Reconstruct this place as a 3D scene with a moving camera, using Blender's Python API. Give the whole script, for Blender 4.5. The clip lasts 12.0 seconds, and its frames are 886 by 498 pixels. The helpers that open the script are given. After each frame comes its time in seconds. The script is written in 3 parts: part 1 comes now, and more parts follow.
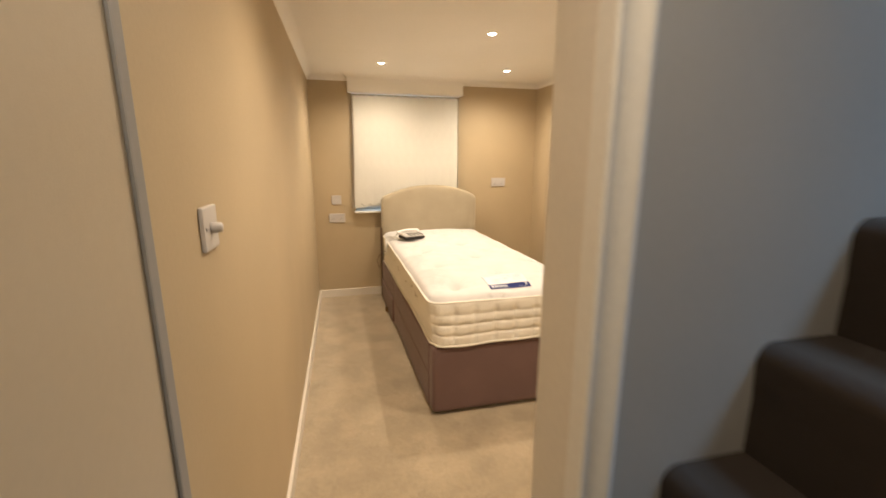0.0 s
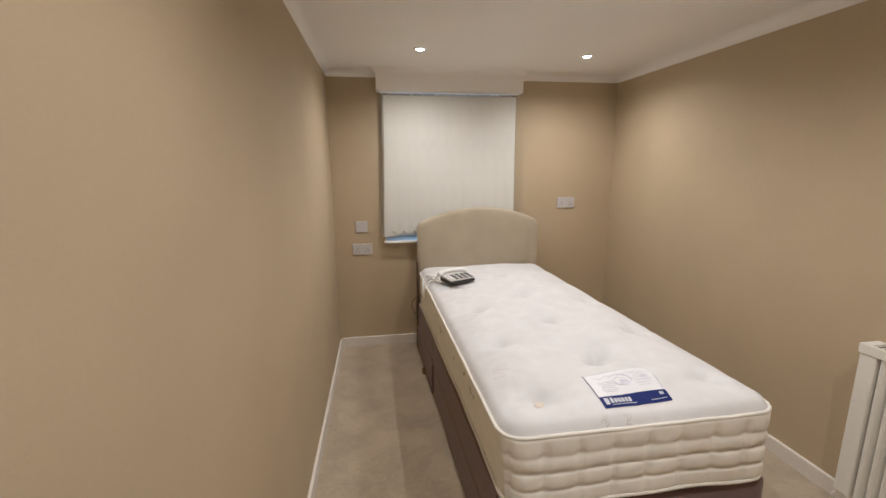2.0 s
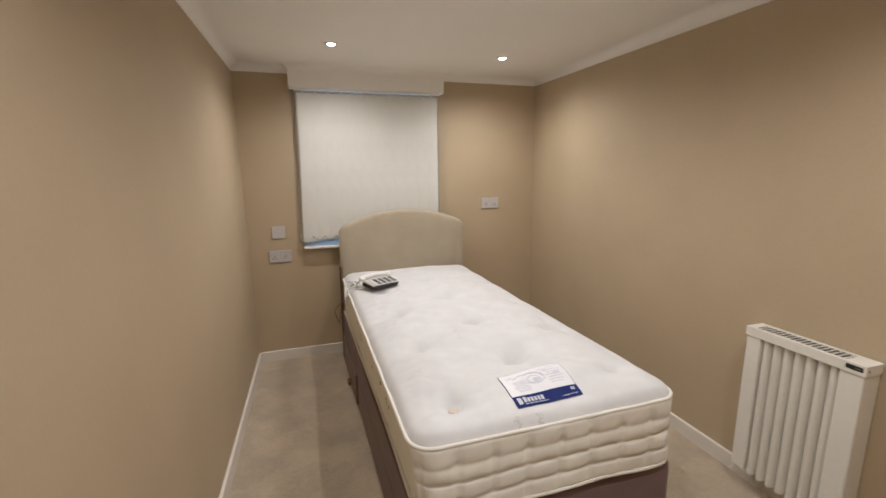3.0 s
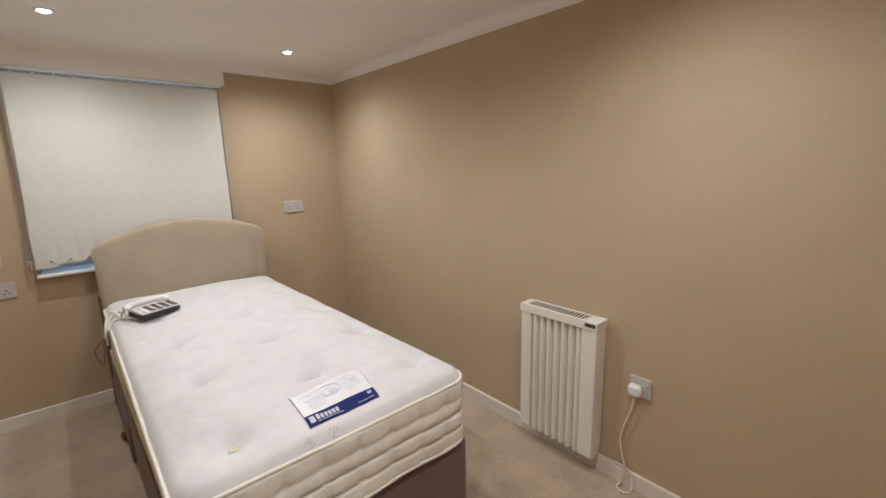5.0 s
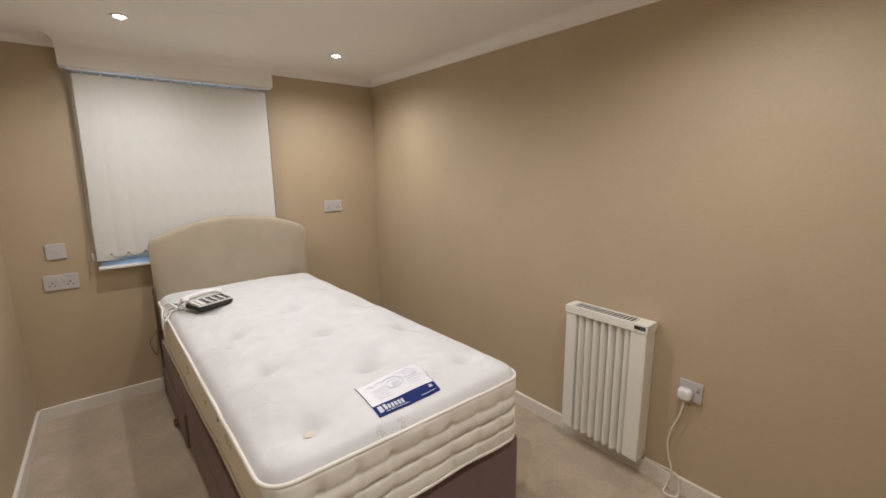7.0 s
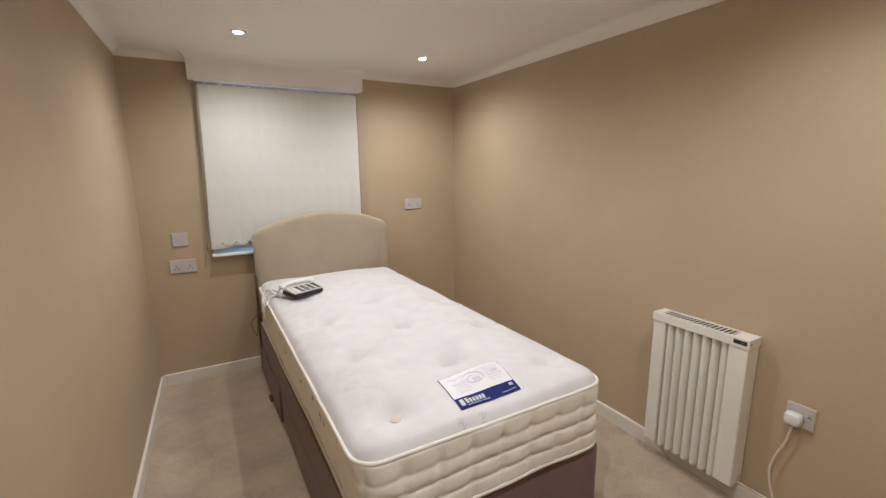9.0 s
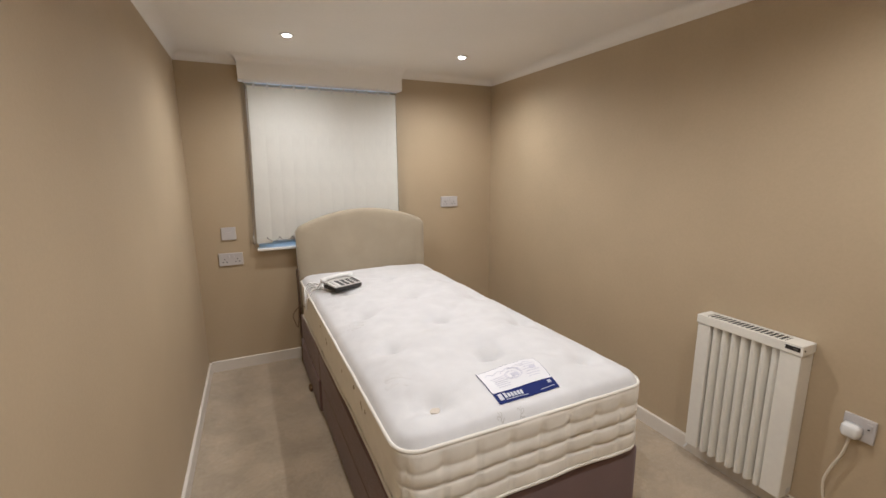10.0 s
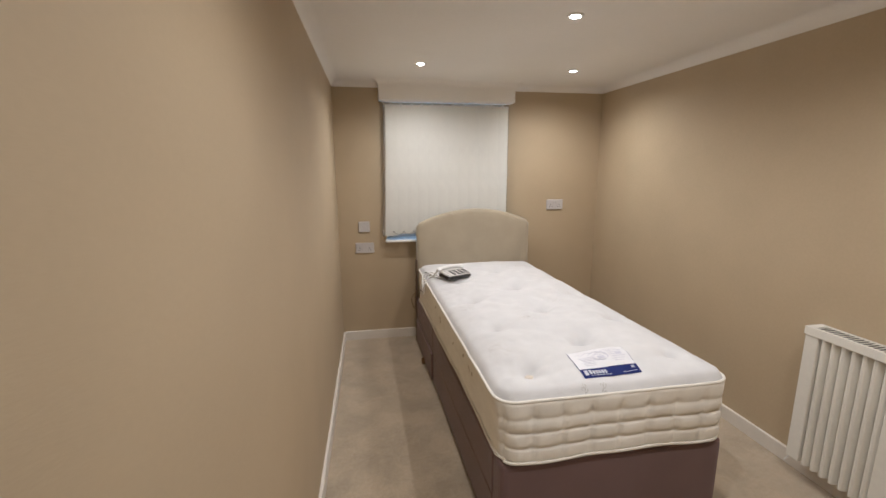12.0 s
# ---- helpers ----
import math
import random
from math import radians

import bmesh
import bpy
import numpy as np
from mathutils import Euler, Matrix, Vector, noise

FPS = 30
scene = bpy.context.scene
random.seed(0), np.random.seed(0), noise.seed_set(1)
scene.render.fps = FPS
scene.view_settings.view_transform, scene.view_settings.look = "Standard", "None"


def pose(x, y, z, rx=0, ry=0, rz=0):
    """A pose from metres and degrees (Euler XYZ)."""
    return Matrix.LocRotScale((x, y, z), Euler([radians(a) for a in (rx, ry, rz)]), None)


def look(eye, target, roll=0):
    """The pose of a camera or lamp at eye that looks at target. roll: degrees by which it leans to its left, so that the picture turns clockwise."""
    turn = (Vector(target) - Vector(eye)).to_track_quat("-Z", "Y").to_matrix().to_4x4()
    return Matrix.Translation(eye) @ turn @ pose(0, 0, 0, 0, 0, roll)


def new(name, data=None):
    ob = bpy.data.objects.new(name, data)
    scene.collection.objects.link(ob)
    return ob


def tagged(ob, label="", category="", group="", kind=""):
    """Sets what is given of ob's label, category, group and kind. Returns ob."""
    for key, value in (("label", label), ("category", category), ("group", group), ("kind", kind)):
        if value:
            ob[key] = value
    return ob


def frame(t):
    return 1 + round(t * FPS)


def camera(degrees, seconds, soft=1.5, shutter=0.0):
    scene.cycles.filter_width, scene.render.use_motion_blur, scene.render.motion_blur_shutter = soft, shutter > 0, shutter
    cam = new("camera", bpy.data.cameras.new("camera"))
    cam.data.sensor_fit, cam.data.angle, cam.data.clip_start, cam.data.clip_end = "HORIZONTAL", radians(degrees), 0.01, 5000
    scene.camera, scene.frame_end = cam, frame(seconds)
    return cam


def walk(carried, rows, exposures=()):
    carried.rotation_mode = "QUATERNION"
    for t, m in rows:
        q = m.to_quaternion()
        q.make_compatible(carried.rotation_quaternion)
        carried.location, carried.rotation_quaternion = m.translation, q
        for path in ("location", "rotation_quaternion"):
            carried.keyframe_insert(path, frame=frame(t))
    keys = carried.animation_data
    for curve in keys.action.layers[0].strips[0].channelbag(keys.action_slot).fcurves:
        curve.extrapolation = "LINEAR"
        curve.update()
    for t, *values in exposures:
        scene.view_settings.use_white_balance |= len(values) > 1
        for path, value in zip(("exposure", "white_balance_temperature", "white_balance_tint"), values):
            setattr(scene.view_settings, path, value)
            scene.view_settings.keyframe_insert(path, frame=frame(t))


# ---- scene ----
cam = camera(93.8, 12.0, shutter=0.4)
PATH = [
    (0, (0.266, -4.12, 1.348), (0.723, -2.22, 0.926), 0.1),
    (0.5, (0.224, -3.823, 1.4), (0.515, -1.888, 0.99), 0.1),
    (1, (0.223, -3.64, 1.362), (0.465, -1.696, 0.961), 0.0),
    (1.5, (0.291, -3.354, 1.333), (0.533, -1.409, 0.937), -0.2),
    (2, (0.337, -3.206, 1.41), (0.636, -1.267, 1.022), -0.5),
    (2.5, (0.413, -3.166, 1.422), (0.83, -1.247, 1.041), -0.6),
    (3, (0.454, -3.163, 1.389), (1.037, -1.287, 1.015), -0.8),
    (3.5, (0.48, -3.157, 1.348), (1.262, -1.354, 0.977), -1.1),
    (3.7, (0.492, -3.15, 1.358), (1.363, -1.389, 0.98), -1.2),
    (5.3, (0.619, -3.189, 1.391), (1.965, -1.761, 1.008), -1.3),
    (5.5, (0.612, -3.186, 1.388), (1.984, -1.781, 1.009), -1.2),
    (6, (0.566, -3.157, 1.368), (1.936, -1.75, 0.991), -1.1),
    (6.5, (0.513, -3.126, 1.375), (1.828, -1.667, 1.001), -0.8),
    (7, (0.466, -3.117, 1.387), (1.694, -1.584, 1.012), -0.7),
    (9, (0.412, -3.109, 1.391), (1.36, -1.388, 1.013), -0.6),
    (9.5, (0.385, -3.113, 1.388), (1.263, -1.357, 1.006), -0.6),
    (10, (0.374, -3.116, 1.384), (1.186, -1.328, 1.004), -0.5),
    (10.5, (0.368, -3.118, 1.382), (1.107, -1.299, 1.002), -0.4),
    (11, (0.365, -3.137, 1.384), (0.998, -1.277, 1.009), -0.3),
    (11.5, (0.31, -3.227, 1.398), (0.801, -1.326, 1.018), -0.3),
    (12, (0.261, -3.419, 1.425), (0.597, -1.484, 1.047), -0.3),
]

EXPOSURES = [(0.0, 0.44, 6300, 10), (0.3, 0.36, 5600, 10), (0.7, 0.22, 5120, 10), (1.2, 0.08, 5000, 10), (2.0, -0.14, 4950, 10), (2.5, -0.20, 4950, 10), (3.5, -0.12, 4900, 10), (5.5, -0.18, 4880, 10), (7.0, -0.14, 4880, 10), (9.5, -0.09, 4850, 10), (12.0, -0.12, 4850, 10)]
walk(cam, [(t, look(eye, target, roll)) for t, eye, target, roll in PATH], EXPOSURES)

# ---- plan, metres ----
W, CEIL, COVE_Z = 2.24, 2.092, 2.047       # room width, ceiling, foot of the cove
FRONT, HALL_FACE = -3.41, -3.57            # the two faces of the wall with the doorway
DOOR_W, DOOR_H = 0.650, 1.96
WIN = (0.384, 1.41, 0.858, 1.945)           # window opening x0 x1 z0 z1
STAIR_TOP = 3.6
STRIP_Y = -3.487                           # door stop strip, middle
LAMP_RGB = (1.0, 0.80, 0.58)
SPOTS = [(0.611, -0.605), (1.680, -0.562), (1.188, -1.548), (0.64, -2.70), (1.63, -2.70)]
HALL_SPOT = (0.32, -4.05, 2.38)

# ---- world and light ----
world = bpy.data.worlds.new("world")
scene.world = world
world.use_nodes = True
wn = world.node_tree.nodes
sky = wn.new("ShaderNodeTexSky")
sky.sky_type, sky.sun_disc, sky.sun_elevation, sky.sun_rotation = "NISHITA", False, radians(12), radians(200)
wn["Background"].inputs[1].default_value = 0.10
world.node_tree.links.new(sky.outputs[0], wn["Background"].inputs[0])

for sx, sy in SPOTS:
    lamp = bpy.data.lights.new("downlight_lamp", "SPOT")
    lamp.energy, lamp.color, lamp.shadow_soft_size = 39, LAMP_RGB, 0.011
    lamp.spot_size, lamp.spot_blend = radians(162), 1.0
    tagged(new("downlight_lamp", lamp), kind="structure").matrix_world = pose(sx, sy, CEIL - 0.020)

# Out of view: added for the warm light on hall wall and jamb.
hall_lamp = bpy.data.lights.new("hall_lamp", "SPOT")
hall_lamp.energy, hall_lamp.color, hall_lamp.shadow_soft_size, hall_lamp.spot_size, hall_lamp.spot_blend = 33, LAMP_RGB, 0.025, radians(150), 1.0
tagged(new("hall_lamp", hall_lamp), kind="structure").matrix_world = pose(HALL_SPOT[0], HALL_SPOT[1], HALL_SPOT[2] - 0.020)

day = bpy.data.lights.new("stair_daylight", "AREA")
day.shape, day.size, day.size_y, day.energy, day.color = "RECTANGLE", 0.9, 0.6, 42, (0.36, 0.65, 1.0)
day.spread = radians(84)
tagged(new("stair_daylight", day), kind="structure").matrix_world = pose(2.4, -3.97, STAIR_TOP - 0.02)
winday = bpy.data.lights.new("window_daylight", "AREA")
winday.shape, winday.size, winday.size_y, winday.energy, winday.color = "RECTANGLE", 0.9, 1.0, 2.2, (0.80, 0.92, 1.0)
tagged(new("window_daylight", winday), kind="structure").matrix_world = pose(0.915, 0.24, 1.43, -90, 0, 0)

# ---- materials ----
def material(name, base, rough=0.6, metal=0.0, scale=40.0, vary=0.06, bump=0.0, bump_scale=300.0, stain=0.0, stain_scale=3.0,
             sheen=0.0, spec=0.5, coords="Object"):
    """A surface with fine grain, broad unevenness and relief."""
    m = bpy.data.materials.new(name)
    m.use_nodes = True
    n, l = m.node_tree.nodes, m.node_tree.links
    b = n["Principled BSDF"]
    b.inputs["Roughness"].default_value, b.inputs["Metallic"].default_value = rough, metal
    b.inputs["Specular IOR Level"].default_value = spec
    b.inputs["Sheen Weight"].default_value = sheen
    tc = n.new("ShaderNodeTexCoord")
    fine, broad = n.new("ShaderNodeTexNoise"), n.new("ShaderNodeTexNoise")
    fine.inputs["Scale"].default_value, fine.inputs["Detail"].default_value = scale, 6
    broad.inputs["Scale"].default_value, broad.inputs["Detail"].default_value = stain_scale, 3
    for t in (fine, broad):
        l.new(tc.outputs[coords], t.inputs["Vector"])
    r1, r2 = n.new("ShaderNodeMapRange"), n.new("ShaderNodeMapRange")
    for r, amount in ((r1, vary), (r2, stain)):
        r.inputs["From Min"].default_value, r.inputs["From Max"].default_value = 0.3, 0.7
        r.inputs["To Min"].default_value, r.inputs["To Max"].default_value = 1 - amount, 1 + amount
    l.new(fine.outputs["Fac"], r1.inputs["Value"])
    l.new(broad.outputs["Fac"], r2.inputs["Value"])
    mul = n.new("ShaderNodeMath")
    mul.operation = "MULTIPLY"
    l.new(r1.outputs[0], mul.inputs[0])
    l.new(r2.outputs[0], mul.inputs[1])
    vm = n.new("ShaderNodeVectorMath")
    vm.operation = "SCALE"
    vm.inputs[0].default_value = base
    l.new(mul.outputs[0], vm.inputs["Scale"])
    l.new(vm.outputs[0], b.inputs["Base Color"])
    if bump:
        t = n.new("ShaderNodeTexNoise")
        t.inputs["Scale"].default_value, t.inputs["Detail"].default_value = bump_scale, 4
        l.new(tc.outputs[coords], t.inputs["Vector"])
        bp = n.new("ShaderNodeBump")
        bp.inputs["Strength"].default_value, bp.inputs["Distance"].default_value = bump, 0.004
        l.new(t.outputs["Fac"], bp.inputs["Height"])
        l.new(bp.outputs[0], b.inputs["Normal"])
    return m


def glow(name, color, strength):
    m = bpy.data.materials.new(name)
    m.use_nodes = True
    b = m.node_tree.nodes["Principled BSDF"]
    b.inputs["Emission Color"].default_value, b.inputs["Emission Strength"].default_value = (*color, 1), strength
    return m


def glass_pane(name):
    m = bpy.data.materials.new(name)
    m.use_nodes = True
    b = m.node_tree.nodes["Principled BSDF"]
    b.inputs["Transmission Weight"].default_value, b.inputs["Roughness"].default_value, b.inputs["IOR"].default_value = 1, 0.02, 1.45
    b.inputs["Base Color"].default_value = (0.95, 0.98, 1, 1)
    return m


def blind_fabric(name):
    """Closed-weave blind cloth that lets a little daylight through."""
    m = material(name, (0.68, 0.67, 0.615), 0.85, scale=260, vary=0.04, bump=0.15, bump_scale=900, stain=0.03, stain_scale=7)
    n, l = m.node_tree.nodes, m.node_tree.links
    tr, mix = n.new("ShaderNodeBsdfTranslucent"), n.new("ShaderNodeMixShader")
    tr.inputs[0].default_value = (0.75, 0.76, 0.72, 1)
    mix.inputs[0].default_value = 0.05
    l.new(n["Principled BSDF"].outputs[0], mix.inputs[1])
    l.new(tr.outputs[0], mix.inputs[2])
    l.new(mix.outputs[0], n["Material Output"].inputs[0])
    return m


PAINT = material("beige_wall_paint", (0.470, 0.378, 0.243), 0.62, scale=90, vary=0.02, bump=0.10, bump_scale=300, stain=0.035, stain_scale=2.6)
HALLPAINT = material("cream_hall_paint", (0.40, 0.39, 0.365), 0.6, scale=70, vary=0.015, bump=0.08, bump_scale=300, stain=0.03, stain_scale=2.5)
# Paler, greyer tone for the hall stretch of the left wall.
HALLBEIGE = material("pale_stone_hall_tone", (0.50, 0.43, 0.32), 0.6, scale=70, vary=0.015, bump=0.08, bump_scale=300, stain=0.03, stain_scale=2.5)
CEILPAINT = material("white_ceiling_paint", (0.875, 0.848, 0.797), 0.75, scale=80, vary=0.012, bump=0.05, bump_scale=400, stain=0.015, stain_scale=2)
GLOSS = material("white_gloss_paint", (0.80, 0.78, 0.73), 0.35, scale=60, vary=0.02, bump=0.03, bump_scale=120, stain=0.02)
CARPET = material("beige_pile_carpet", (0.430, 0.353, 0.244), 0.97, scale=55, vary=0.085, bump=0.7, bump_scale=600, stain=0.14, stain_scale=4.2, sheen=0.35, spec=0.1)
def brushed(m, scale, amount):
    """Patches of pile laid the other way, with fairly crisp edges."""
    n, l = m.node_tree.nodes, m.node_tree.links
    b = n["Principled BSDF"]
    link = b.inputs["Base Color"].links[0]
    src = link.from_socket
    tc = n.new("ShaderNodeTexCoord")
    t, r, vm = n.new("ShaderNodeTexNoise"), n.new("ShaderNodeMapRange"), n.new("ShaderNodeVectorMath")
    t.inputs["Scale"].default_value, t.inputs["Detail"].default_value, t.inputs["Distortion"].default_value = scale, 4, 0.6
    l.new(tc.outputs["Object"], t.inputs["Vector"])
    r.inputs["From Min"].default_value, r.inputs["From Max"].default_value = 0.47, 0.53
    r.inputs["To Min"].default_value, r.inputs["To Max"].default_value = 1 - amount, 1 + amount
    l.new(t.outputs["Fac"], r.inputs["Value"])
    vm.operation = "SCALE"
    l.new(src, vm.inputs[0])
    l.new(r.outputs[0], vm.inputs["Scale"])
    l.new(vm.outputs[0], b.inputs["Base Color"])


brushed(CARPET, 7.0, 0.040)
STAIRCARPET = material("dark_stair_carpet", (0.036, 0.026, 0.019), 0.97, scale=400, vary=0.25, bump=0.9, bump_scale=500, stain=0.15, sheen=0.06, spec=0.1)
TICKING = material("white_mattress_ticking", (0.650, 0.644, 0.644), 0.8, scale=500, vary=0.03, bump=0.18, bump_scale=850, stain=0.045, stain_scale=13, sheen=0.15, spec=0.25)
BORDER = material("cream_mattress_border", (0.87, 0.835, 0.755), 0.8, scale=500, vary=0.03, bump=0.2, bump_scale=900, stain=0.03, stain_scale=12, sheen=0.15, spec=0.25)
PIPING = material("cream_piping_tape", (0.79, 0.755, 0.67), 0.7, scale=800, vary=0.08, bump=0.4, bump_scale=900)
DIVAN = material("mauve_brown_divan_fabric", (0.170, 0.106, 0.098), 0.9, scale=500, vary=0.10, bump=0.3, bump_scale=1000, stain=0.08, stain_scale=5, sheen=0.28, spec=0.15)
HEADFAB = material("beige_suede_headboard", (0.40, 0.345, 0.25), 0.92, scale=300, vary=0.04, bump=0.2, bump_scale=800, stain=0.05, stain_scale=6, sheen=0.3, spec=0.15)
PLASTIC = material("white_plastic", (0.80, 0.79, 0.77), 0.32, scale=30, vary=0.015, stain=0.01)
OLDPLASTIC = material("off_white_enamel", (0.79, 0.765, 0.69), 0.42, scale=50, vary=0.02, bump=0.02, stain=0.02)
DARK = material("dark_plastic", (0.025, 0.023, 0.022), 0.45, scale=60, vary=0.1)
GREYPLASTIC = material("pale_grey_plastic", (0.62, 0.61, 0.58), 0.4, scale=60, vary=0.03)
PHONEFACE = material("white_phone_plastic", (0.70, 0.69, 0.66), 0.4, scale=60, vary=0.03)
SKIRT = material("cream_white_skirting_paint", (0.73, 0.68, 0.60), 0.4, scale=60, vary=0.02, bump=0.03, bump_scale=120, stain=0.03)
STRIPGREY = material("grey_door_stop", (0.27, 0.27, 0.27), 0.5, scale=50, vary=0.03, stain=0.04)
CARD = material("white_label_satin", (0.74, 0.735, 0.76), 0.45, scale=300, vary=0.02)
NAVY = material("navy_woven_band", (0.013, 0.022, 0.125), 0.7, spec=0.2, scale=300, vary=0.08)
SILVERINK = material("pale_silver_ink", (0.56, 0.58, 0.64), 0.6)
GREYINK = material("grey_blue_ink", (0.58, 0.58, 0.66), 0.6)
SPRIG = material("faint_grey_print", (0.645, 0.632, 0.61), 0.8)
SPRIGDARK = material("grey_woven_motif", (0.50, 0.485, 0.46), 0.8)
BUTTON = material("cream_felt_tuft", (0.60, 0.535, 0.445), 0.9, scale=300, vary=0.1, bump=0.3)
# A greyer white than the other white plastic.
SOCKETWHITE = material("greyish_white_plastic", (0.54, 0.515, 0.50), 0.38, scale=30, vary=0.02, stain=0.02)
METAL = material("brushed_metal", (0.55, 0.53, 0.5), 0.35, metal=1.0)
DARKMETAL = material("tarnished_metal_chain", (0.20, 0.19, 0.17), 0.45, metal=0.7)
CORDCREAM = material("cream_white_flex", (0.72, 0.66, 0.53), 0.5, scale=60, vary=0.03)
# Brown wood, with the headboard edge's shade mixed into the colour.
POSTWOOD = material("shaded_brown_wood", (0.11, 0.07, 0.042), 0.55, scale=25, vary=0.2, bump=0.05)
BRASS = material("dull_brown_brass", (0.22, 0.13, 0.06), 0.5, metal=0.6, vary=0.15)
CORDBROWN = material("brown_flex", (0.16, 0.10, 0.06), 0.5)
STITCH = material("tan_stitch_thread", (0.40, 0.32, 0.23), 0.8, scale=300, vary=0.1)
CORDBEIGE = material("drab_blind_cord", (0.34, 0.29, 0.22), 0.8)
UPVC = material("white_window_frame", (0.80, 0.81, 0.82), 0.3)
FABRIC = blind_fabric("cream_blind_fabric")
GLASS = glass_pane("window_glass")
LENS = glow("lit_downlight_lens", (1.0, 0.86, 0.66), 30)
BACKDROPWALL = material("grey_backdrop_wall", (0.45, 0.46, 0.46), 0.9, scale=30, vary=0.1, bump=0.4, bump_scale=90, stain=0.1)


# ---- mesh helpers ----
def box(bm, x0, y0, z0, x1, y1, z1):
    v = [bm.verts.new(p) for p in ((x0, y0, z0), (x1, y0, z0), (x1, y1, z0), (x0, y1, z0), (x0, y0, z1), (x1, y0, z1), (x1, y1, z1), (x0, y1, z1))]
    for f in ((0, 3, 2, 1), (4, 5, 6, 7), (0, 1, 5, 4), (1, 2, 6, 5), (2, 3, 7, 6), (3, 0, 4, 7)):
        bm.faces.new([v[i] for i in f])
    return bm


def boxes(*dims, bevel=0.0, segments=2):
    bm = bmesh.new()
    for d in dims:
        box(bm, *d)
    if bevel:
        bmesh.ops.bevel(bm, geom=bm.edges[:], offset=bevel, segments=segments, profile=0.6, affect="EDGES")
    return bm


def disc_stack(profile, n=24, cap=True):
    """A turned form about z from (radius, z) pairs."""
    bm = bmesh.new()
    rings = [[bm.verts.new((r * math.cos(2 * math.pi * k / n), r * math.sin(2 * math.pi * k / n), z)) for k in range(n)] for r, z in profile]
    for a, b in zip(rings, rings[1:]):
        for k in range(n):
            bm.faces.new((a[k], a[(k + 1) % n], b[(k + 1) % n], b[k]))
    if cap:
        bm.faces.new(rings[-1])
        bm.faces.new(rings[0][::-1])
    return bm


def tube(points, radius, n=8, closed=False):
    """A round cord through the points."""
    bm = bmesh.new()
    pts = [Vector(p) for p in points]
    rings, side = [], None
    for i, p in enumerate(pts):
        a = pts[(i - 1) % len(pts)] if closed or i else p
        b = pts[(i + 1) % len(pts)] if closed or i < len(pts) - 1 else p
        way = (b - a).normalized()
        side = (side - way * side.dot(way)).normalized() if side and (side - way * side.dot(way)).length > 1e-4 else way.orthogonal().normalized()
        up = way.cross(side)
        rings.append([bm.verts.new(p + radius * (math.cos(2 * math.pi * k / n) * side + math.sin(2 * math.pi * k / n) * up)) for k in range(n)])
    pairs = list(zip(rings, rings[1:])) + ([(rings[-1], rings[0])] if closed else [])
    for a, b in pairs:
        for k in range(n):
            bm.faces.new((a[k], a[(k + 1) % n], b[(k + 1) % n], b[k]))
    if not closed:
        bm.faces.new(rings[0][::-1])
        bm.faces.new(rings[-1])
    return bm


def spline(points, steps=10):
    """Points of a smooth curve through the given ones."""
    p = [Vector(q) for q in points]
    p = [2 * p[0] - p[1]] + p + [2 * p[-1] - p[-2]]
    out = []
    for i in range(1, len(p) - 2):
        for k in range(steps):
            t = k / steps
            out.append(0.5 * (2 * p[i] + (p[i + 1] - p[i - 1]) * t + (2 * p[i - 1] - 5 * p[i] + 4 * p[i + 1] - p[i + 2]) * t ** 2
                              + (3 * p[i] - p[i - 1] - 3 * p[i + 1] + p[i + 2]) * t ** 3))
    return out + [p[-2]]


def shell(rows, down):
    """A closed thin sheet: a grid of points and the same grid moved by down."""
    bm = bmesh.new()
    top = [[bm.verts.new(p) for p in row] for row in rows]
    low = [[bm.verts.new(Vector(p) + Vector(down)) for p in row] for row in rows]
    nj, ni = len(rows) - 1, len(rows[0]) - 1
    for j in range(nj):
        for i in range(ni):
            bm.faces.new((top[j][i], top[j][i + 1], top[j + 1][i + 1], top[j + 1][i]))
            bm.faces.new((low[j][i], low[j + 1][i], low[j + 1][i + 1], low[j][i + 1]))
    rim = [(j, 0) for j in range(nj)] + [(nj, i) for i in range(ni)] + [(j, ni) for j in range(nj, 0, -1)] + [(0, i) for i in range(ni, 0, -1)]
    for (j, i), (m, k) in zip(rim, rim[1:] + rim[:1]):
        bm.faces.new((top[j][i], top[m][k], low[m][k], low[j][i]))
    return bm


def link_mesh(name, bm, mat, smooth=False):
    bmesh.ops.recalc_face_normals(bm, faces=bm.faces[:])
    me = bpy.data.meshes.new(name)
    bm.to_mesh(me)
    bm.free()
    me.materials.append(mat)
    if smooth:
        for f in me.polygons:
            f.use_smooth = True
    return new(name, me)


def world_of(ob):
    """Where a thing or part stands, worked out from its own pose and its parents'."""
    return world_of(ob.parent) @ ob.matrix_parent_inverse @ ob.matrix_basis if ob.parent else ob.matrix_basis.copy()


def part(name, bm, mat, parent, label="", smooth=False, at=None):
    ob = link_mesh(name, bm, mat, smooth)
    if at is not None:
        ob.matrix_world = at
    if parent is not None:
        ob.parent, ob.matrix_parent_inverse = parent, world_of(parent).inverted()
    return tagged(ob, label)


def structure(name, bm, mat, label, category, smooth=False):
    return tagged(link_mesh(name, bm, mat, smooth), label, category, kind="structure")


def thing(name, label, category, x, y, z, group=""):
    """An empty at the base of a thing, which parents its parts; the parts are built about it."""
    ob = new(name)
    ob.empty_display_size = 0.1
    ob.matrix_world = pose(x, y, z)
    return tagged(ob, label, category, group)


